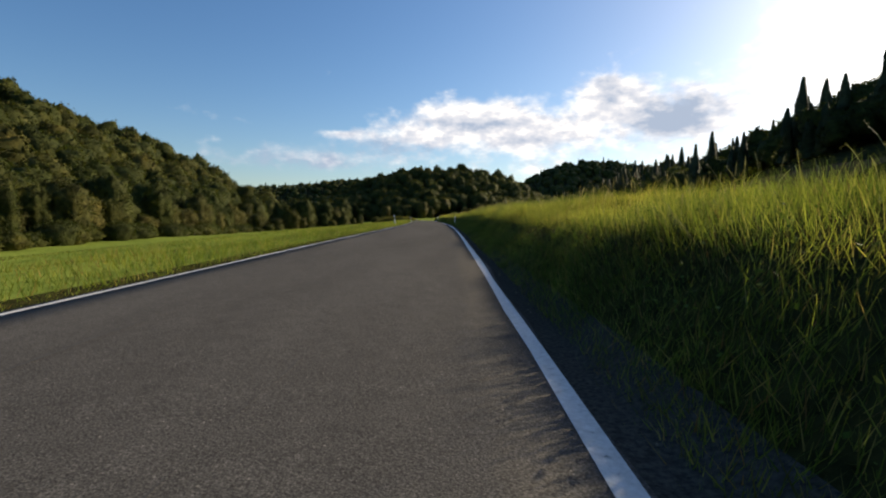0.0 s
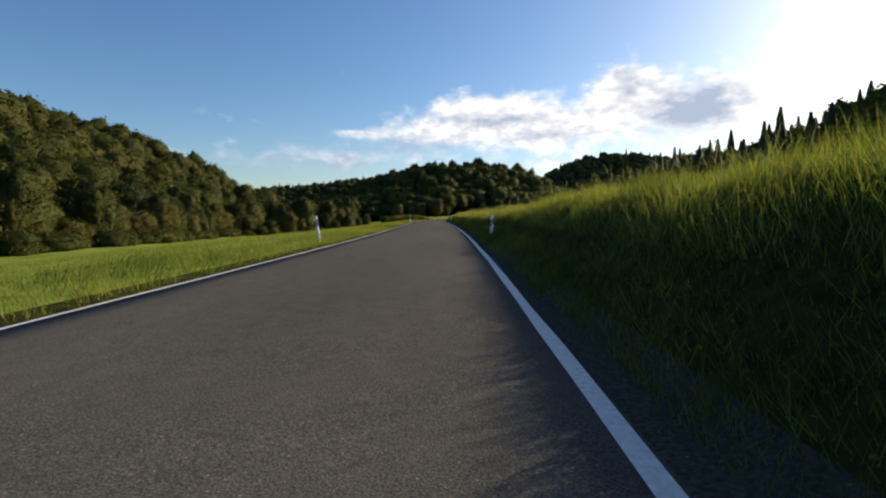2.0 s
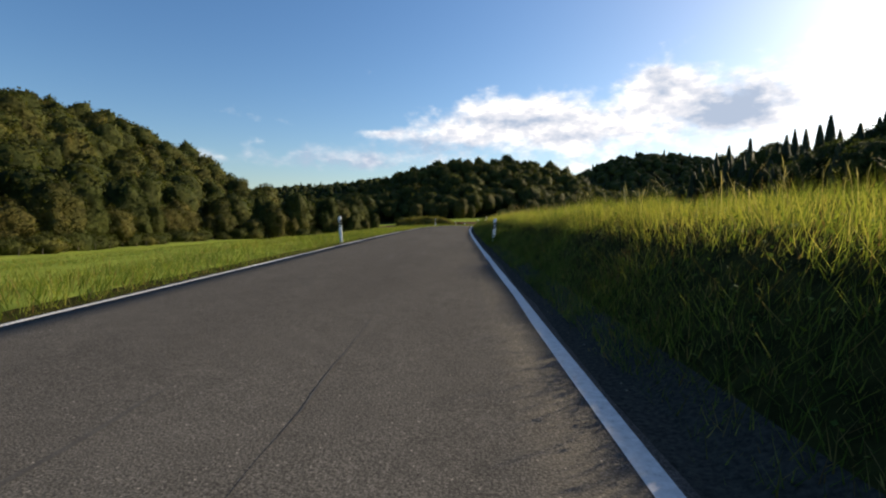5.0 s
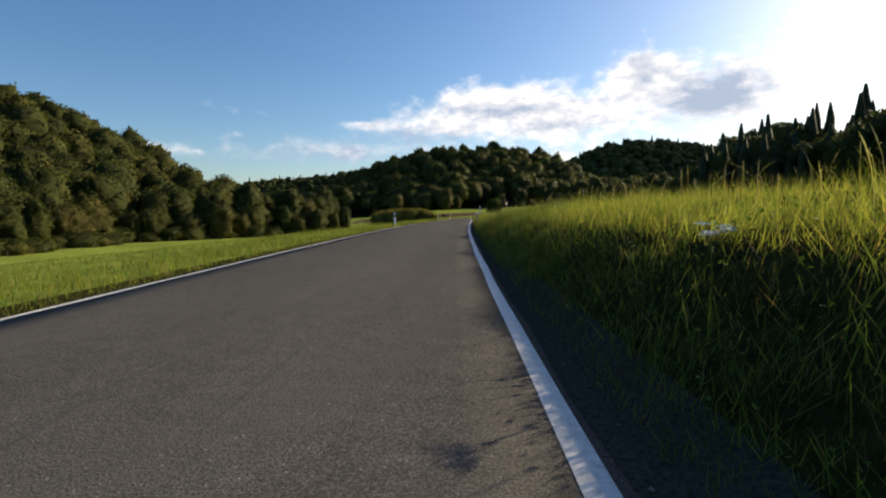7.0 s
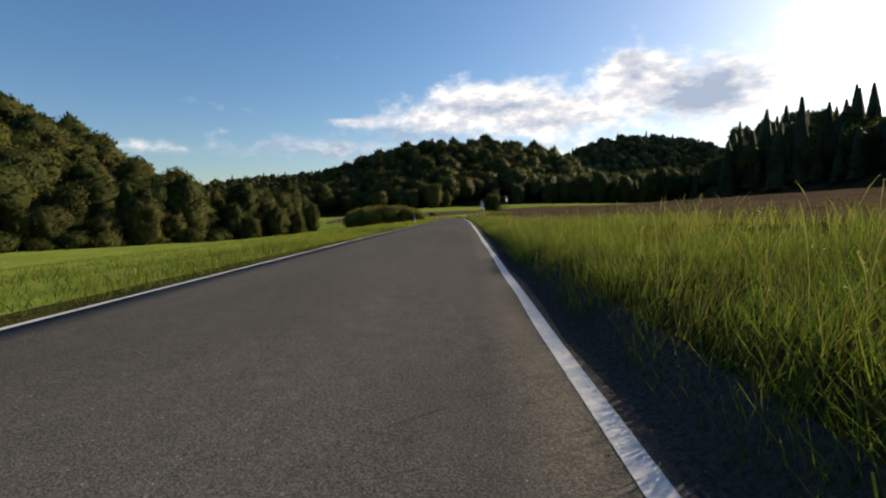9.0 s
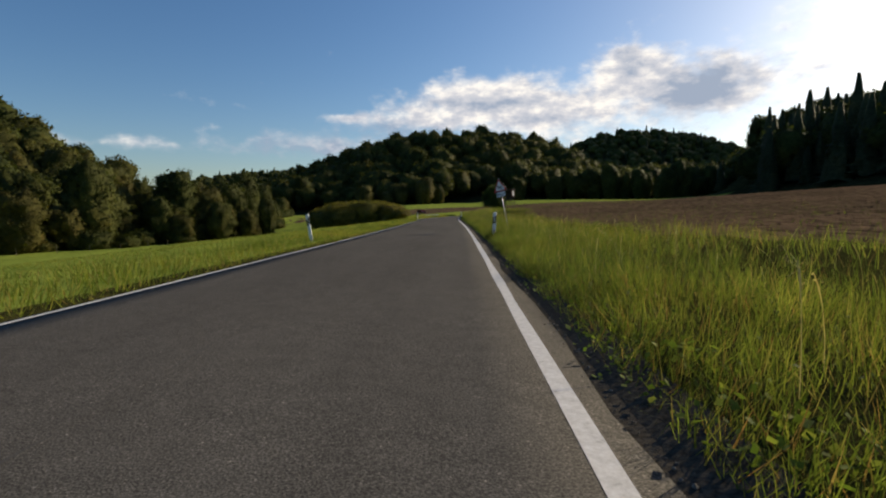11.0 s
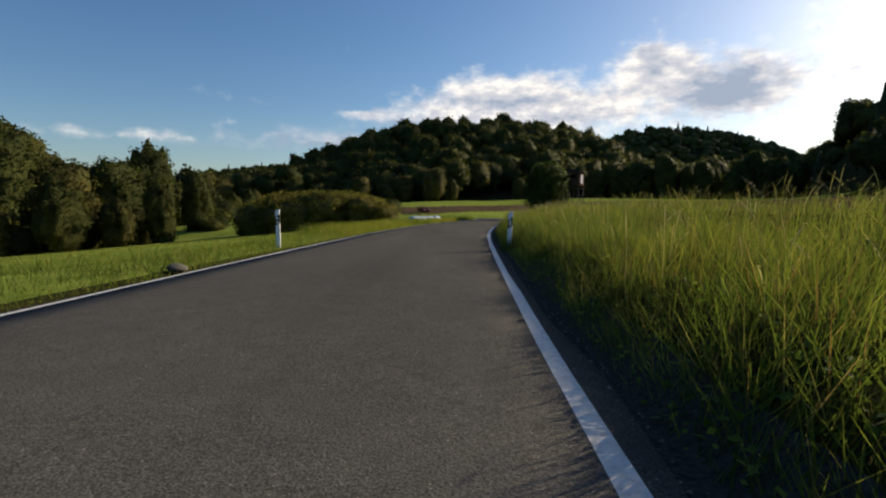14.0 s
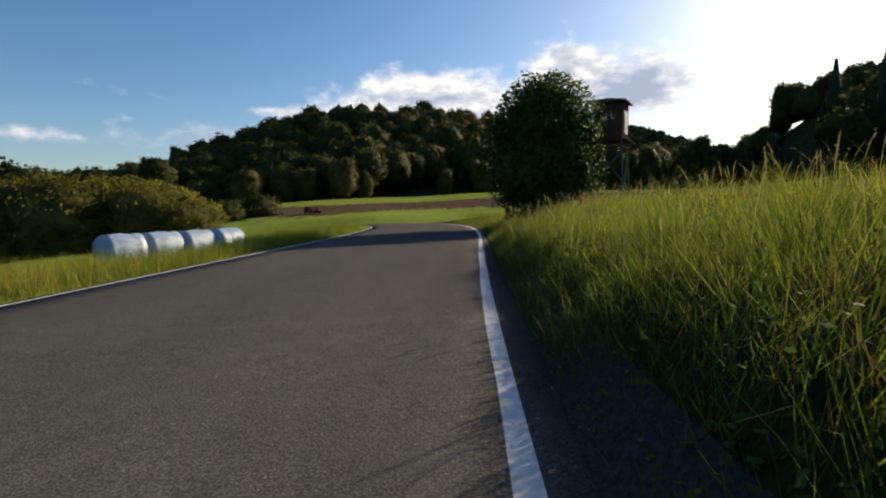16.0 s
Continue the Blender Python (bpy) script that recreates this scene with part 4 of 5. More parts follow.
# ---------------------------------------------------------------- marker posts
def marker_post(reflectors=1):
    """A hollow plastic roadside post, a metre high, with a slanted top and a slanted black band."""
    root = new("marker_post")
    prof = [(-0.06, 0.0), (-0.052, -0.03), (0.052, -0.03), (0.06, 0.0), (0.025, 0.075), (-0.025, 0.075)]

    def sleeve(z0, z1, tilt0, tilt1, grow):
        bm = bmesh.new()
        lo = [bm.verts.new((x * grow, y * grow, z0 + tilt0 * x)) for x, y in prof]
        hi = [bm.verts.new((x * grow, y * grow, z1 + tilt1 * x)) for x, y in prof]
        bm.faces.new(list(reversed(lo)))
        bm.faces.new(hi)
        for i in range(6):
            j = (i + 1) % 6
            bm.faces.new((lo[i], lo[j], hi[j], hi[i]))
        return bm

    part("body", sleeve(-0.3, 0.985, 0.0, 0.35, 1.0), WHITE_PLASTIC, root, "white hollow plastic post body")
    part("black_band", sleeve(0.60, 0.835, 0.62, 0.62, 1.05), BLACK_PLASTIC, root, "slanted black band")
    if reflectors == 1:
        part("reflector", box_bm(-0.021, 0.021, -0.040, -0.031, 0.64, 0.80, 0.004), REFLECTOR, root, "upright white reflector")
    else:
        for zc in (0.66, 0.77):
            part("reflector", beam_bm((0, -0.041, zc), (0, -0.031, zc), 0.03, 14), REFLECTOR, root, "round white reflector")
    return root


right_post, left_post = marker_post(1), marker_post(2)
tagged(right_post, "white plastic roadside marker post with black band", "marker post", "marker posts")
tagged(left_post, "white roadside marker post with two round reflectors", "marker post", "marker posts")
POSTS_RIGHT = [(49.4, 0.66, 1.0, 0.5), (100.03, 0.565, 3.2, 1.0), (149.3, 0.55, 1.5, -1.0), (200, 0.65, 3.0, 0.5), (250, 0.40, 1.0, 0.5)]
POSTS_LEFT = [(50, -5.85, -9.5, 2), (100, -5.1, -4.0, 1), (150, -5.35, -2.5, 0), (200, -5.85, -7.5, 2), (250, -5.6, -1.0, 0)]
for proto, rows in ((right_post, POSTS_RIGHT), (left_post, POSTS_LEFT)):
    for i, (s_, u_, lean_, nod_) in enumerate(rows):
        x_, y_, _ = road_at(s_, u_)
        z_ = float(line_z(y_)) - 0.01 if u_ > 0 else float(ground_height(np.array([x_]), np.array([y_]))[0])
        m = pose(x_, y_, z_, nod_, lean_, -3 * (1 if u_ > 0 else -2))
        if i == 0:
            proto.matrix_basis = m
        else:
            copy_thing(proto, m)


n = 1500
k = rng.integers(0, 5, n)
centre = np.array([road_at(s_, u_)[:2] for s_, u_, *_ in POSTS_RIGHT])[k]
rad_, turn_ = rng.uniform(0.07, 0.38, n), rng.uniform(0, 2 * np.pi, n)
blades("grass", centre[:, 0] + rad_ * np.cos(turn_) + 0.08, centre[:, 1] + rad_ * np.sin(turn_), rng.uniform(0.12, 0.42, n), 0.005, 0.5, GRASS, "grass tufts round the marker posts")


# ---------------------------------------------------------------- gravel of the shoulder
GRIT = plain("grit", (0.17, 0.15, 0.12), 0.95, vary=0.5, scale=25, bump=0.4, spec=0.1)


def gravel(n):
    y = np.where(rng.uniform(0, 1, n) < 0.7, rng.uniform(160, 246, n), rng.uniform(-4, 300, n))
    u = 0.17 + rng.beta(1.2, 1.6, n) * 0.5
    x = line_x(y) + u
    z = line_z(y) - 0.006
    r_ = 0.003 + 0.016 * rng.uniform(0, 1, n) ** 2
    oct_ = np.array([[1, 0, 0], [0, 1, 0], [-1, 0, 0], [0, -1, 0], [0, 0, 0.7], [0, 0, -0.7]])
    v = oct_[None] * (r_[:, None, None] * rng.uniform(0.6, 1.3, (n, 6, 1))) + np.stack([x, y, z + r_ * 0.3], -1)[:, None]
    f = np.array([[0, 1, 4], [1, 2, 4], [2, 3, 4], [3, 0, 4], [1, 0, 5], [2, 1, 5], [3, 2, 5], [0, 3, 5]])
    ff = (np.arange(n)[:, None, None] * 6 + f[None]).reshape(-1, 3)
    tagged(new("gravel", mesh_arrays("gravel", v.reshape(-1, 3), ff, [GRIT])), "loose grey gravel on the road shoulder", "gravel", kind="stuff")


gravel(9000)


# ---------------------------------------------------------------- warning sign
def text_mesh(body, size, depth):
    cu = bpy.data.curves.new("lettering", "FONT")
    cu.body, cu.size, cu.extrude, cu.align_x, cu.align_y = body, size, depth, "CENTER", "CENTER"
    tmp = new("lettering", cu)
    dg = bpy.context.evaluated_depsgraph_get()
    me = bpy.data.meshes.new_from_object(tmp.evaluated_get(dg))
    bpy.data.objects.remove(tmp)
    return me


def warning_sign():
    root = new("road_sign")
    tagged(root, "leaning triangular double-bend warning sign with distance plate", "road sign")
    part("pole", beam_bm((0, 0.03, -0.5), (0, 0.03, 2.5), 0.021, 12), ZINC, root, "galvanised steel pole", True)

    def rounded(r_out, z0):
        pts = []
        for k in range(3):
            a_ = radians(90 + 120 * k)
            cx, cz = (r_out - 0.05) * math.cos(a_), (r_out - 0.05) * math.sin(a_)
            for d_ in (-50, -25, 0, 25, 50):
                pts.append((cx + 0.025 * math.cos(a_ + radians(d_)), z0 + cz + 0.025 * math.sin(a_ + radians(d_))))
        return list(reversed(pts))

    zc = 2.07
    part("panel", prism_bm(rounded(0.43, zc), -0.006, 0.0), ZINC, root, "grey back of the triangle")
    part("red_border", prism_bm(rounded(0.425, zc), -0.012, -0.007), SIGN_RED, root, "red border")
    part("white_field", prism_bm(rounded(0.315, zc), -0.018, -0.013), SIGN_WHITE, root, "white field")
    zig = [(-0.07, 0.10), (-0.035, 0.10), (-0.035, 0.01), (0.055, 0.055), (0.095, 0.02), (0.095, -0.09), (0.055, -0.09), (0.055, 0.0), (-0.04, -0.045), (-0.07, -0.02)]
    part("bend_symbol", prism_bm([(x_ * 1.2 - 0.01, z_ * 1.25 + zc - 0.02) for x_, z_ in reversed(zig)], -0.023, -0.019), SIGN_BLACK, root, "black double bend symbol")
    part("plate", box_bm(-0.25, 0.25, -0.008, 0.0, 1.595, 1.85, 0.004), SIGN_BLACK, root, "black rim of the plate")
    part("plate_field", box_bm(-0.232, 0.232, -0.013, -0.009, 1.613, 1.832), SIGN_WHITE, root, "white distance plate")
    me = text_mesh("4,5 km", 0.118, 0.003)
    me.materials.append(SIGN_BLACK)
    tx = new("lettering", me)
    tx.parent = root
    tx.matrix_basis = pose(0, -0.016, 1.715, 90, 0, 0)
    tagged(tx, "black lettering")
    for sx in (-0.19, 0.19):
        part("arrow", prism_bm([(sx - 0.007, 1.645), (sx + 0.007, 1.645), (sx + 0.007, 1.745), (sx + 0.022, 1.745), (sx, 1.79), (sx - 0.022, 1.745), (sx - 0.007, 1.745)], -0.018, -0.014), SIGN_BLACK, root, "black upright arrow")
    for zb in (1.66, 1.9, 2.2):
        part("clamp", box_bm(-0.04, 0.04, 0.0, 0.062, zb, zb + 0.035, 0.004), ZINC, root)
    x_, y_ = 0.85, 206.36
    root.matrix_basis = pose(x_, y_, float(ground_height(np.array([x_]), np.array([y_]))[0]) + 0.05, 0, -12.5, -33)


warning_sign()


# ---------------------------------------------------------------- raised hide and its bush
def raised_hide(x_, y_):
    root = new("hunting_hide")
    tagged(root, "brown wooden raised hide on pole legs", "hunting hide")
    w, f0, top = 0.70, 3.4, 5.3
    legs = [(-w, -w), (w, -w), (w, w), (-w, w)]
    for lx, ly in legs:
        part("leg", beam_bm((lx * 1.25, ly * 1.25, -0.4), (lx * 0.95, ly * 0.95, f0 + 0.1), 0.07, 8, 0.06), POLE_WOOD, root)
    for i in range(4):
        (ax, ay), (bx, by) = legs[i], legs[(i + 1) % 4]
        part("brace", beam_bm((ax * 1.2, ay * 1.2, 0.9), (bx * 1.0, by * 1.0, 2.9), 0.045, 6), POLE_WOOD, root)
        part("rail", beam_bm((ax * 1.02, ay * 1.02, 3.1), (bx * 1.02, by * 1.02, 3.1), 0.05, 6), POLE_WOOD, root)
    part("platform", box_bm(-w - 0.25, w + 0.25, -w - 0.15, w + 0.15, f0, f0 + 0.06, 0.01), OLD_WOOD, root)
    for side in range(4):
        wall = new("cabin_wall")
        wall.parent = root
        wall.matrix_basis = pose(0, 0, 0, 0, 0, 90 * side)
        window = side in (0, 1)
        for k in range(10):
            bx0 = -w + k * 0.14
            jut = 0.006 * (k % 3)
            if window and 2 <= k <= 7:
                for z0_, z1_ in ((f0 + 0.06, f0 + 1.05), (f0 + 1.45, top)):
                    part("board", box_bm(bx0 + 0.004, bx0 + 0.136, -w - 0.025 - jut, -w - jut, z0_, z1_, 0.004), OLD_WOOD, wall)
            else:
                part("board", box_bm(bx0 + 0.004, bx0 + 0.136, -w - 0.025 - jut, -w - jut, f0 + 0.06, top - 0.01 * (k % 2), 0.004), OLD_WOOD, wall)
        if side == 1:
            part("shutter", box_bm(-0.36, 0.36, -w - 0.06, -w - 0.042, f0 + 0.35, f0 + 1.48, 0.005), WHITE_PLASTIC, wall, "pale shutter panel")
    bm = prism_bm([(-w - 0.22, top + 0.02), (w + 0.22, top + 0.02), (w + 0.22, top + 0.07), (0, top + 0.20), (-w - 0.22, top + 0.16)], -w - 0.25, w + 0.25)
    part("roof", bm, ROOF_FELT, root, "dark felted roof")
    for sx in (-0.28, 0.28):
        part("ladder_rail", beam_bm((sx - 1.1, -w - 1.35, -0.2), (sx - 0.5, -w - 0.2, f0 + 0.35), 0.04, 6), POLE_WOOD, root)
    for k in range(11):
        t_ = (k + 0.8) / 12
        cx, cy, cz = -1.1 + 0.6 * t_, -w - 1.35 + 1.15 * t_, -0.2 + (f0 + 0.5) * t_
        part("rung", beam_bm((cx - 0.32, cy, cz), (cx + 0.32, cy, cz), 0.025, 6), POLE_WOOD, root)
    root.matrix_basis = pose(x_, y_, float(ground_height(np.array([x_]), np.array([y_]))[0]), 0, 0, -38)


raised_hide(12.9, 302.1)
BUSH_LEAVES = leafy("bush_leaves", [(0.0, (0.035, 0.06, 0.014)), (0.6, (0.065, 0.10, 0.02)), (1.0, (0.13, 0.155, 0.035))], 0.3)


def round_bush(name, label, x_, y_, hgt, rad, cuts, n, card, leaf, base=0.2, cat="bush", lump=0.34, fluff=0.14, slim=0.8):
    root = broad_tree(hgt, rad, base, cuts, n, card, leaf, label, lump, fluff, slim)
    root.name = name
    root["category"] = cat
    root["group"] = "bushes"
    root.matrix_basis = pose(x_, y_, float(ground_height(np.array([x_]), np.array([y_]))[0]) - 0.1, 0, 0, rng.uniform(0, 360))
    return root


big = round_bush("hawthorn_bush", "tall dense dark green bush beside the raised hide", 8.9, 300.6, 5.9, 1.95, 3, 24000, 0.13, BUSH_LEAVES, 0.0, lump=0.42, fluff=0.5, slim=0.75)
# scrub mound left of the road
SCRUB = leafy("scrub_leaves", [(0.0, (0.14, 0.135, 0.034)), (0.6, (0.18, 0.17, 0.045)), (1.0, (0.23, 0.20, 0.07))], 0.6)
scrub = round_bush("willow_scrub", "olive green willow scrub in a low mound", -34, 325, 6.2, 5.0, 3, 4200, 0.28, SCRUB, -0.8, lump=0.36, fluff=0.22)
for x_, y_, k_ in ((-38.5, 328, 0.9), (-30, 327, 1.0), (-26, 322, 0.95), (-22.5, 325, 0.9), (-19, 323, 0.75), (-31, 320, 0.8), (-36.5, 321, 0.8), (-27, 331, 0.9), (-15.5, 321, 0.5)):
    c = copy_thing(scrub, pose(x_, y_, float(ground_height(np.array([x_]), np.array([y_]))[0]) - 0.1, 0, 0, rng.uniform(0, 360)))
    c.scale = (k_ * rng.uniform(0.9, 1.15), k_ * rng.uniform(0.9, 1.15), k_)
low_bush = round_bush("bush", "dark low bush at the far edge of the meadow", -22, 372, 3.2, 3.0, 2, 900, 0.36, LEAVES, -0.6, lump=0.5, fluff=0.3)
for x_, y_, k_ in ((-30, 376, 0.9), (-26, 366, 0.8), (-44, 392, 1.3), (-52, 398, 1.3)):
    c = copy_thing(low_bush, pose(x_, y_, float(ground_height(np.array([x_]), np.array([y_]))[0]) - 0.1, 0, 0, rng.uniform(0, 360)))
    c.scale = (k_, k_, k_)
for yv in np.arange(80, 430, 5.5):
    xv = float(np.interp(yv, [60, 160, 250, 290, 310, 345, 380, 440], [-80, -86, -99, -74, -66, -62, -76, -88])) + rng.uniform(-2.5, 3)
    if abs(yv - 344) < 7:
        continue
    k_ = rng.uniform(0.7, 1.25)
    c = copy_thing(low_bush, pose(xv, yv, float(ground_height(np.array([xv]), np.array([yv]))[0]) - 0.2, 0, 0, rng.uniform(0, 360)))
    c.scale = (k_, k_, k_ * rng.uniform(0.8, 1.3))
# lone trees before the wood ahead
lone = round_bush("tree", "rounded yellowish green tree before the wood", -17, 472, 15, 5.0, 3, 1100, 0.6, LEAVES_WARM, 0.0, "tree", lump=0.46, fluff=0.22)
for x_, y_, k_ in ((-38, 468, 0.62), (-31, 474, 0.8), (-9, 478, 0.7), (24, 476, 0.55), (40, 480, 0.8), (62, 482, 0.9), (-52, 470, 0.9)):
    c = copy_thing(lone, pose(x_, y_, float(ground_height(np.array([x_]), np.array([y_]))[0]) - 0.1, 0, 0, rng.uniform(0, 360)))
    c.scale = (k_, k_, k_ * rng.uniform(0.9, 1.2))
edge_tree = round_bush("tree", "tall broad-leaved tree at the field's far edge", 148, 470, 17, 4.8, 2, 700, 0.75, LEAVES, 0.3, "tree", lump=0.5, fluff=0.24)
for i in range(16):
    x_, y_ = 72 + 5.2 * i, 484 - 1.5 * i + rng.uniform(-4, 4)
    k_ = rng.uniform(0.7, 1.1)
    c = copy_thing(edge_tree, pose(x_, y_, float(ground_height(np.array([x_]), np.array([y_]))[0]) - 0.1, 0, 0, rng.uniform(0, 360)))
    c.scale = (k_, k_, k_ * rng.uniform(0.9, 1.25))


# ---------------------------------------------------------------- wrapped silage bales
def silage_bale(seed):
    r_ = np.random.default_rng(seed)
    bm = bmesh.new()
    bmesh.ops.create_cone(bm, cap_ends=True, segments=28, radius1=0.54, radius2=0.54, depth=1.25, matrix=Matrix.Rotation(radians(90), 4, "Y"))
    bmesh.ops.bevel(bm, geom=[e_ for e_ in bm.edges if abs(e_.verts[0].co.x - e_.verts[1].co.x) < 0.01 and abs(abs(e_.verts[0].co.x) - 0.625) < 0.01], offset=0.08, segments=3, affect="EDGES")
    bmesh.ops.subdivide_edges(bm, edges=[e_ for e_ in bm.edges if abs(e_.verts[0].co.x - e_.verts[1].co.x) > 0.5], cuts=5)
    for v in bm.verts:
        k_ = 1 + 0.045 * noise.noise(Vector((v.co.x * 3 + seed, v.co.y * 3, v.co.z * 3))) + 0.02 * math.sin(v.co.x * 26 + seed)
        v.co.y *= k_
        v.co.z *= k_
        if v.co.z < -0.42:
            v.co.z = -0.42 + (v.co.z + 0.42) * 0.3
    return bm


for i, (x_, y_) in enumerate(((-7.3, 293.9), (-6.55, 294.9), (-5.8, 295.9), (-5.05, 296.9))):
    bale = new("silage_bale")
    tagged(bale, "round silage bale wrapped in pale blue-white film", "silage bale", "row of silage bales")
    part("wrapping", silage_bale(i * 7 + 1), FILM, bale, smooth=True)
    if i == 3:
        part("loose_film", prism_bm([(0.60, -0.35), (0.85, -0.42), (0.9, -0.1), (0.7, 0.2), (0.6, 0.25)], -0.25, 0.3), FILM, bale, "crumpled loose film end")
    bale.matrix_basis = pose(x_, y_, -0.42, 0, 0, 53 + 3 * i)

# ---------------------------------------------------------------- culvert slab, far car
slab = bmesh.new()
box_bm(-0.24, 0.24, -0.34, 0.34, -0.12, 0.035, 0.02, slab)
for v in slab.verts:
    v.co.x += 0.03 * noise.noise(v.co * 5)
    v.co.y += 0.05 * noise.noise(v.co * 4 + Vector((3, 0, 0)))
x_, y_, z_ = road_at(143.9, 0.80)
ob = tagged(part("concrete_slab", slab, CONCRETE), "weathered concrete slab at the road's edge", "slab")
ob.matrix_basis = pose(x_, y_, float(ground_height(np.array([x_]), np.array([y_]))[0]) - 0.01, 0, -8, 4)


def far_car(x_, y_):
    root = new("car")
    tagged(root, "dark red parked car beyond the bend", "car")
    paint = plain("car_paint", (0.10, 0.015, 0.012), 0.25, vary=0.05, scale=3, bump=0.0)
    glass = plain("car_glass", (0.02, 0.022, 0.025), 0.08, vary=0.05, scale=3, bump=0.0)
    side_ = [(-2.0, 0.3), (2.0, 0.3), (2.05, 0.7), (1.9, 0.92), (0.95, 0.98), (0.45, 1.40), (-1.3, 1.42), (-1.85, 0.98), (-2.05, 0.85)]
    part("body", prism_bm(side_, -0.82, 0.82), paint, root)
    for sy in (-0.83, 0.83):
        part("side_window", prism_bm([(-1.5, 1.0), (0.75, 1.0), (0.4, 1.33), (-1.2, 1.35)], sy - 0.004 * (sy < 0), sy + 0.004 * (sy > 0)), glass, root)
        for sx in (-1.25, 1.25):
            part("wheel", beam_bm((sx, sy - 0.1, 0.31), (sx, sy + 0.04, 0.31), 0.31, 18), BLACK_PLASTIC, root)
    part("headlight", box_bm(2.0, 2.06, 0.45, 0.75, 0.62, 0.76, 0.01), REFLECTOR, root, "bright headlight")
    part("headlight", box_bm(2.0, 2.06, -0.75, -0.45, 0.62, 0.76, 0.01), REFLECTOR, root, "bright headlight")
    root.matrix_basis = pose(x_, y_, float(ground_height(np.array([x_]), np.array([y_]))[0]), 0, 0, -60)


far_car(-12.5, 368)


# ---------------------------------------------------------------- stalks, herbs, umbels
def stalks(n, y0, y1):
    """Dry flowering stalks with arching tips and seed heads."""
    y = rng.uniform(y0, y1, n)
    u = np.where(y < 130, 1.6 + 3.4 * rng.beta(1.2, 1.3, n), 0.6 + 4.2 * rng.beta(1.3, 1.3, n))
    x = line_x(y) + u
    z = ground_height(x, y)
    hgt = rng.uniform(0.35, 0.78, n)
    turn = rng.uniform(0, 2 * np.pi, n)
    way = np.stack([np.cos(turn), np.sin(turn), 0 * turn], -1)
    side = np.stack([-np.sin(turn), np.cos(turn), 0 * turn], -1)
    arch = rng.uniform(0.1, 0.6, n)
    ts = np.array([0, 0.35, 0.65, 0.85, 1.0])
    centre = np.stack([np.stack([x, y, z], -1) + (hgt * t_ * (1 - 0.25 * arch * t_ * t_))[:, None] * [0, 0, 1] + way * (hgt * arch * t_ ** 2.5)[:, None] for t_ in ts], 1)
    w = np.array([0.0022, 0.002, 0.0017, 0.005, 0.001])[None, :, None]
    v = np.stack([centre - side[:, None] * w, centre + side[:, None] * w], 2)
    q = np.arange(n * 10).reshape(n, 5, 2)
    f = np.stack([q[:, :-1, 0], q[:, :-1, 1], q[:, 1:, 1], q[:, 1:, 0]], -1).reshape(-1, 4)
    # seed heads: small scales round the last third
    m = 8
    k = rng.uniform(0.68, 1.0, (n, m))
    pos_ = np.stack([x, y, z], -1)[:, None] + (hgt[:, None] * k * (1 - 0.25 * arch[:, None] * k * k))[..., None] * [0, 0, 1] + way[:, None] * (hgt[:, None] * arch[:, None] * k ** 2.5)[..., None]
    pos_ += rng.normal(0, 0.007, pos_.shape)
    cards = cards_to_quads(pos_.reshape(-1, 3), rng.normal(0, 1, (n * m, 3)), rng.uniform(0.008, 0.018, n * m))
    vv = np.concatenate([v.reshape(-1, 3), cards.reshape(-1, 3)])
    ff = np.concatenate([f, np.arange(len(cards) * 4).reshape(-1, 4) + n * 10])
    tagged(new("grass_stalks", mesh_arrays("grass_stalks", vv, ff, [STRAW])), "pale dry grass stalks with drooping seed heads", "grass", kind="stuff")


stalks(3600, -4, 312)
stalks(1100, 240, 306)
n = 50000
yy = rng.uniform(-4, 312, n)
uu = 0.55 + 3.6 * rng.beta(1.0, 1.8, n)
xx = line_x(yy) + uu
zz = ground_height(xx, yy) + rng.uniform(0.02, 0.2, n) * np.interp(uu, [0.55, 1.0], [0.3, 1.0])
HERB = leafy("herb_leaves", [(0.0, (0.05, 0.09, 0.015)), (0.7, (0.09, 0.15, 0.025)), (1.0, (0.16, 0.2, 0.05))], 0.35)
WEED = leafy("weed_leaves", [(0.0, (0.09, 0.15, 0.03)), (0.7, (0.15, 0.22, 0.045)), (1.0, (0.22, 0.26, 0.07))], 0.45)
hv = cards_to_quads(np.stack([xx, yy, zz], -1), np.tile([0, 0, 1.0], (n, 1)), rng.uniform(0.015, 0.042, n), 0.5)
tagged(new("herbs", mesh_arrays("herbs", hv.reshape(-1, 3), np.arange(n * 4).reshape(-1, 4), [HERB])), "low leafy herbs between the grass", "herbs", kind="stuff")


n = 12000
yy = np.concatenate([rng.uniform(158, 246, n - 3000), rng.uniform(256, 300, 3000)])
uu = 0.32 + 0.75 * rng.beta(1.3, 1.6, n) + 0.12 * np.sin(yy * 1.7) * np.sin(yy * 0.43)
xx = line_x(yy) + uu
zz = ground_height(xx, yy) + rng.uniform(0.01, 0.12, n) * np.clip(patchy(xx * 1.4, yy * 1.6) * 1.4, 0.2, 1.2)
hv = cards_to_quads(np.stack([xx, yy, zz], -1), np.tile([0, 0, 1.0], (n, 1)), rng.uniform(0.025, 0.06, n), 0.6)
tagged(new("weeds", mesh_arrays("weeds", hv.reshape(-1, 3), np.arange(n * 4).reshape(-1, 4), [WEED])), "bright low leafy weeds at the gravel's edge", "weeds", kind="stuff")


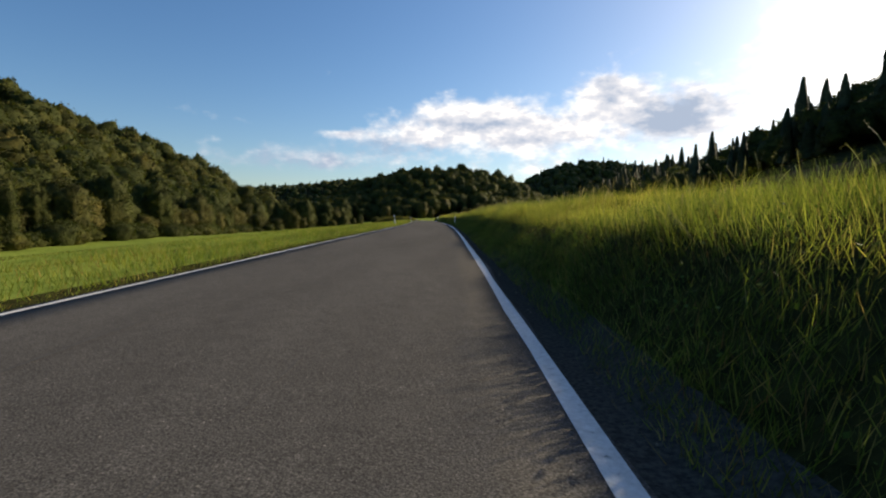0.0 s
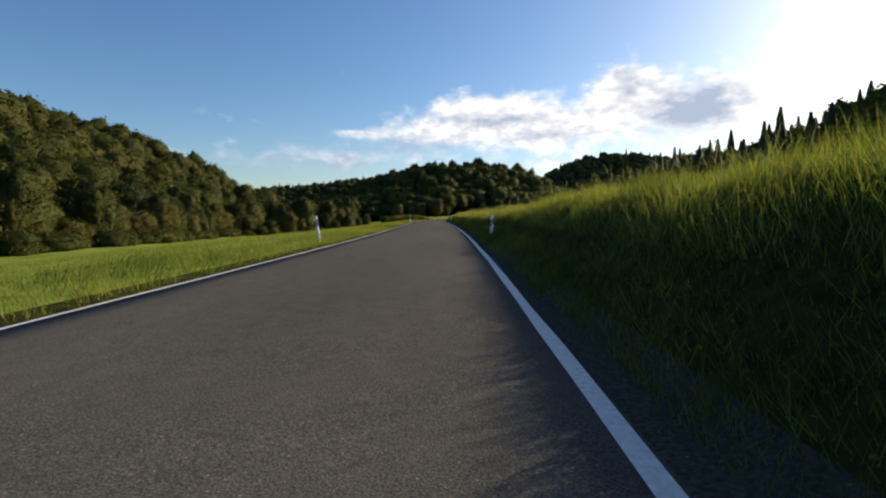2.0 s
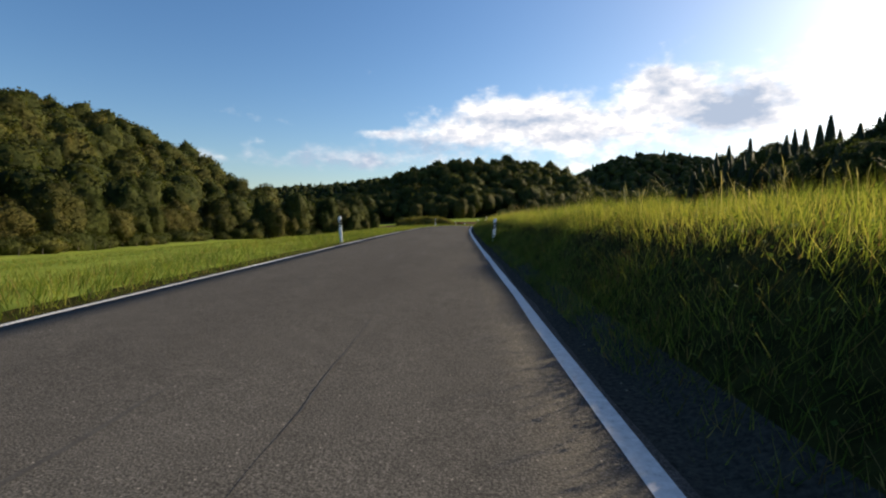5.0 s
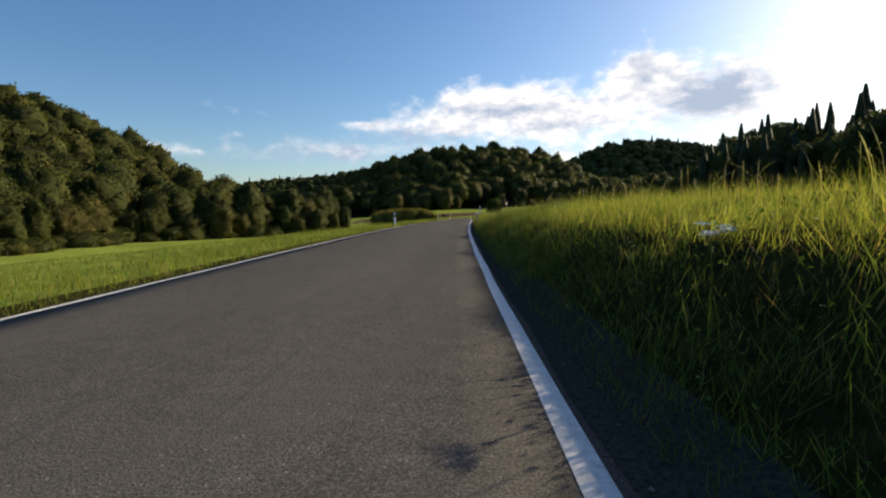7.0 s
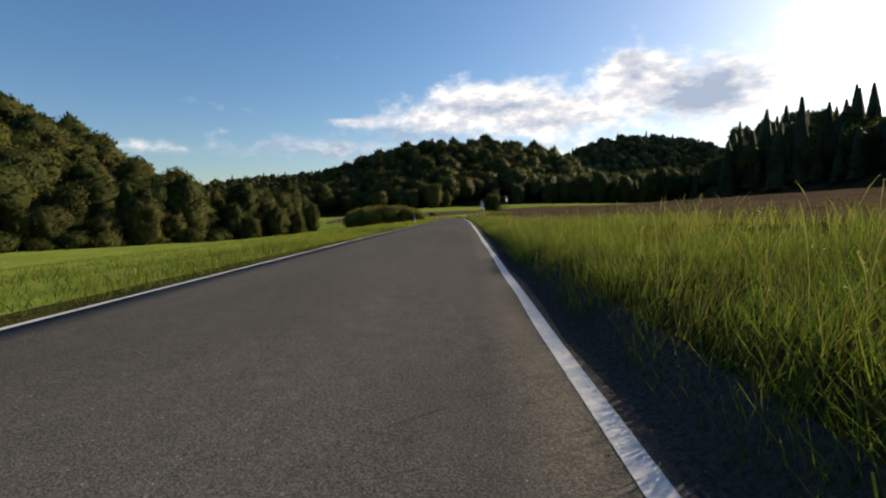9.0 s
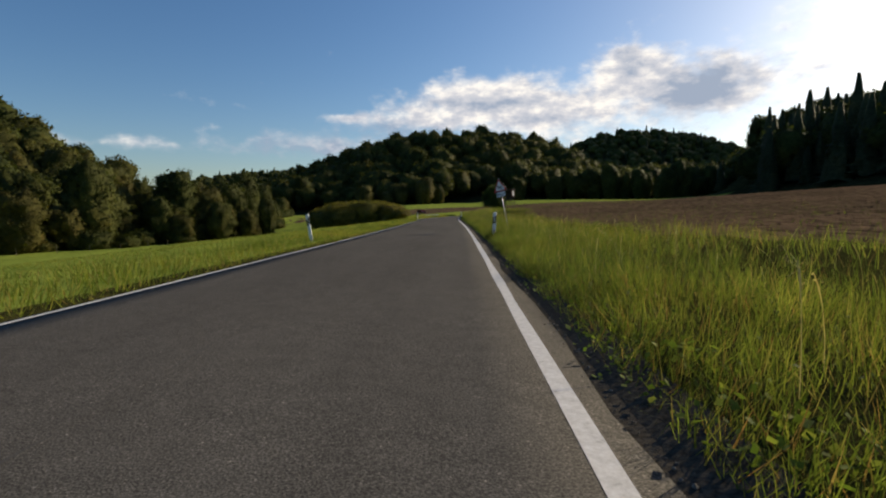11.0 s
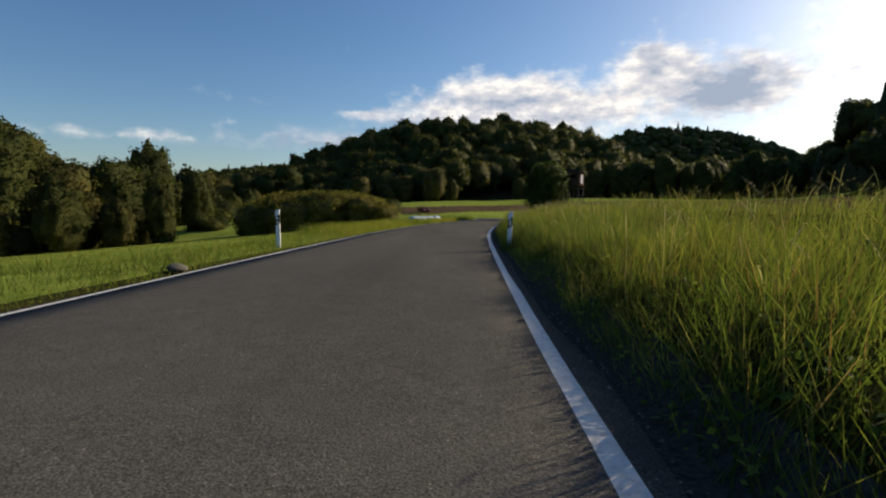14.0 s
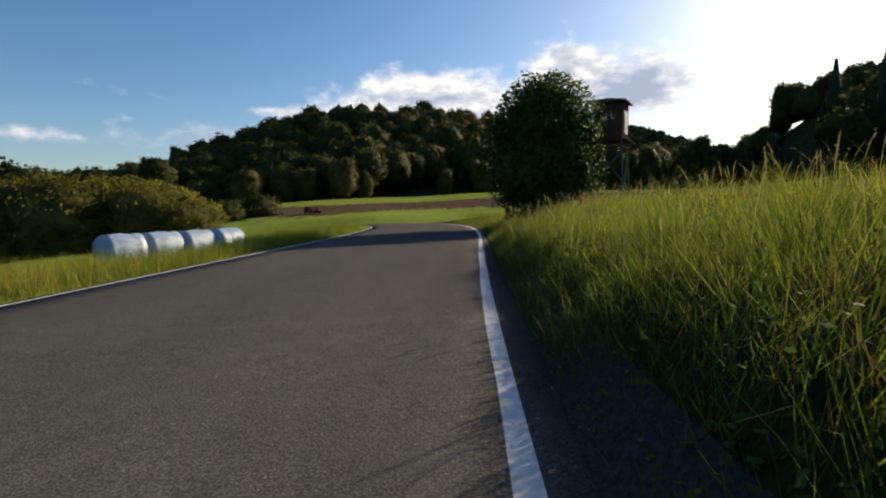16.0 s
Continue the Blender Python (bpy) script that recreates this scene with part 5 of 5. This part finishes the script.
def umbel(x_, y_, hgt):
    root = new("umbel_flower")
    tagged(root, "tall white-flowering umbel plant on the bank", "wild flower", "umbel flowers")
    z_ = float(ground_height(np.array([x_]), np.array([y_]))[0])
    part("stem", beam_bm((0, 0, -0.05), (0.02, 0, hgt * 0.7), 0.006, 6, 0.004), HERB, root)
    petals = plain("umbel_white", (0.75, 0.76, 0.68), 0.8, vary=0.1, scale=40, bump=0.0) if "umbel_white" not in bpy.data.materials else bpy.data.materials["umbel_white"]
    for k in range(5):
        a_ = 2 * math.pi * k / 5
        tip = Vector((0.12 * math.cos(a_) * (0.4 + 0.15 * k), 0.12 * math.sin(a_) * (0.4 + 0.15 * k), hgt * (0.82 + 0.045 * k)))
        part("branch", beam_bm((0.02, 0, hgt * (0.5 + 0.04 * k)), tip, 0.003, 5, 0.002), HERB, root)
        m = 60
        p_ = np.array(tip) + np.stack([rng.normal(0, 0.03, m), rng.normal(0, 0.03, m), rng.normal(0, 0.005, m)], -1)
        cv = cards_to_quads(p_, np.tile([0, 0, 1.0], (m, 1)), np.full(m, 0.016), 0.3)
        fl = new("flower_head", mesh_arrays("flower_head", cv.reshape(-1, 3), np.arange(m * 4).reshape(-1, 4), [petals]))
        fl.parent = root
        tagged(fl, kind="stuff")
    root.matrix_basis = pose(x_, y_, z_, 0, 0, rng.uniform(0, 360))


n = 30000
yy = rng.uniform(258, 300, n)
dd = rng.uniform(0.3, 3.2, n)
xx = line_x(yy) - np.interp(yy, S, WIDTH) - dd
blades("grass", xx, yy, rng.uniform(0.25, 0.58, n), 0.006, 0.5, GRASS_LOW, "bright tall grass before the silage bales", tip_only=True)
for s_, u_, h_ in ((118.0, 1.12, 0.36), (263.5, 3.0, 0.6)):
    px, py, _ = road_at(s_, u_)
    umbel(float(px), float(py), h_)

# fence stakes along the stream
stake = tagged(part("fence_post", beam_bm((0, 0, -0.3), (0, 0, 1.25), 0.06, 7, 0.05), POLE_WOOD), "weathered wooden fence stake at the meadow's edge", "fence post", "meadow fence")
for i, yv in enumerate(np.arange(150, 330, 5.0)):
    xv = np.interp(yv, [60, 160, 250, 290, 310, 345], [-76, -80, -92, -69, -61, -58]) + rng.uniform(-0.5, 0.5)
    m = pose(xv, yv, float(ground_height(np.array([xv]), np.array([yv]))[0]), rng.uniform(-5, 5), rng.uniform(-5, 5), 0)
    if i == 0:
        stake.matrix_basis = m
    else:
        copy_thing(stake, m)


# clods turned up on the ploughed field
def clods(n):
    y = rng.uniform(120, 300, n)
    u = 7.5 + 50 * rng.beta(1.0, 2.2, n)
    u = np.round(u / 0.75) * 0.75 + rng.normal(0, 0.13, n)
    x = line_x(y) + u
    r_ = rng.uniform(0.02, 0.085, n)
    tip = np.array([[1, 0, -0.3], [-0.2, 1, -0.3], [-0.9, -0.2, -0.3], [0.1, -1, -0.3], [0, 0, 0.5]])
    v = tip[None] * (r_[:, None, None] * rng.uniform(0.55, 1.4, (n, 5, 1))) + np.stack([x, y, ground_height(x, y)], -1)[:, None]
    f = np.array([[0, 1, 4], [1, 2, 4], [2, 3, 4], [3, 0, 4]])
    ff = (np.arange(n)[:, None, None] * 5 + f[None]).reshape(-1, 3)
    tagged(new("clods", mesh_arrays("clods", v.reshape(-1, 3), ff, [PLOUGHED])), "rough dark brown clods of ploughed earth", "clods", kind="stuff")


clods(14000)
n = 5000
yy = rng.uniform(150, 300, n)
uu = 7.0 + 28 * rng.beta(1.0, 2.6, n)
blades("grass", line_x(yy) + uu, yy, rng.uniform(0.05, 0.25, n), 0.012, 0.8, GRASS, "scattered weeds and stubble on the ploughed field", tip_only=True)


# a mossy stone in the verge
MOSSY = plain("mossy_stone", (0.09, 0.085, 0.065), 0.9, vary=0.4, scale=9, bump=0.6)
bm = bmesh.new()
bmesh.ops.create_icosphere(bm, subdivisions=3, radius=0.15)
for v in bm.verts:
    v.co *= 1 + 0.35 * noise.noise(v.co * 7)
    v.co.z *= 0.5
ob = tagged(part("stone", bm, MOSSY, smooth=True), "dark mossy stone in the grass at the road's edge", "stone")
ob.matrix_basis = pose(-6.05, 245.0, float(ground_height(np.array([-6.05]), np.array([245.0]))[0]) + 0.05, 0, 0, 30)
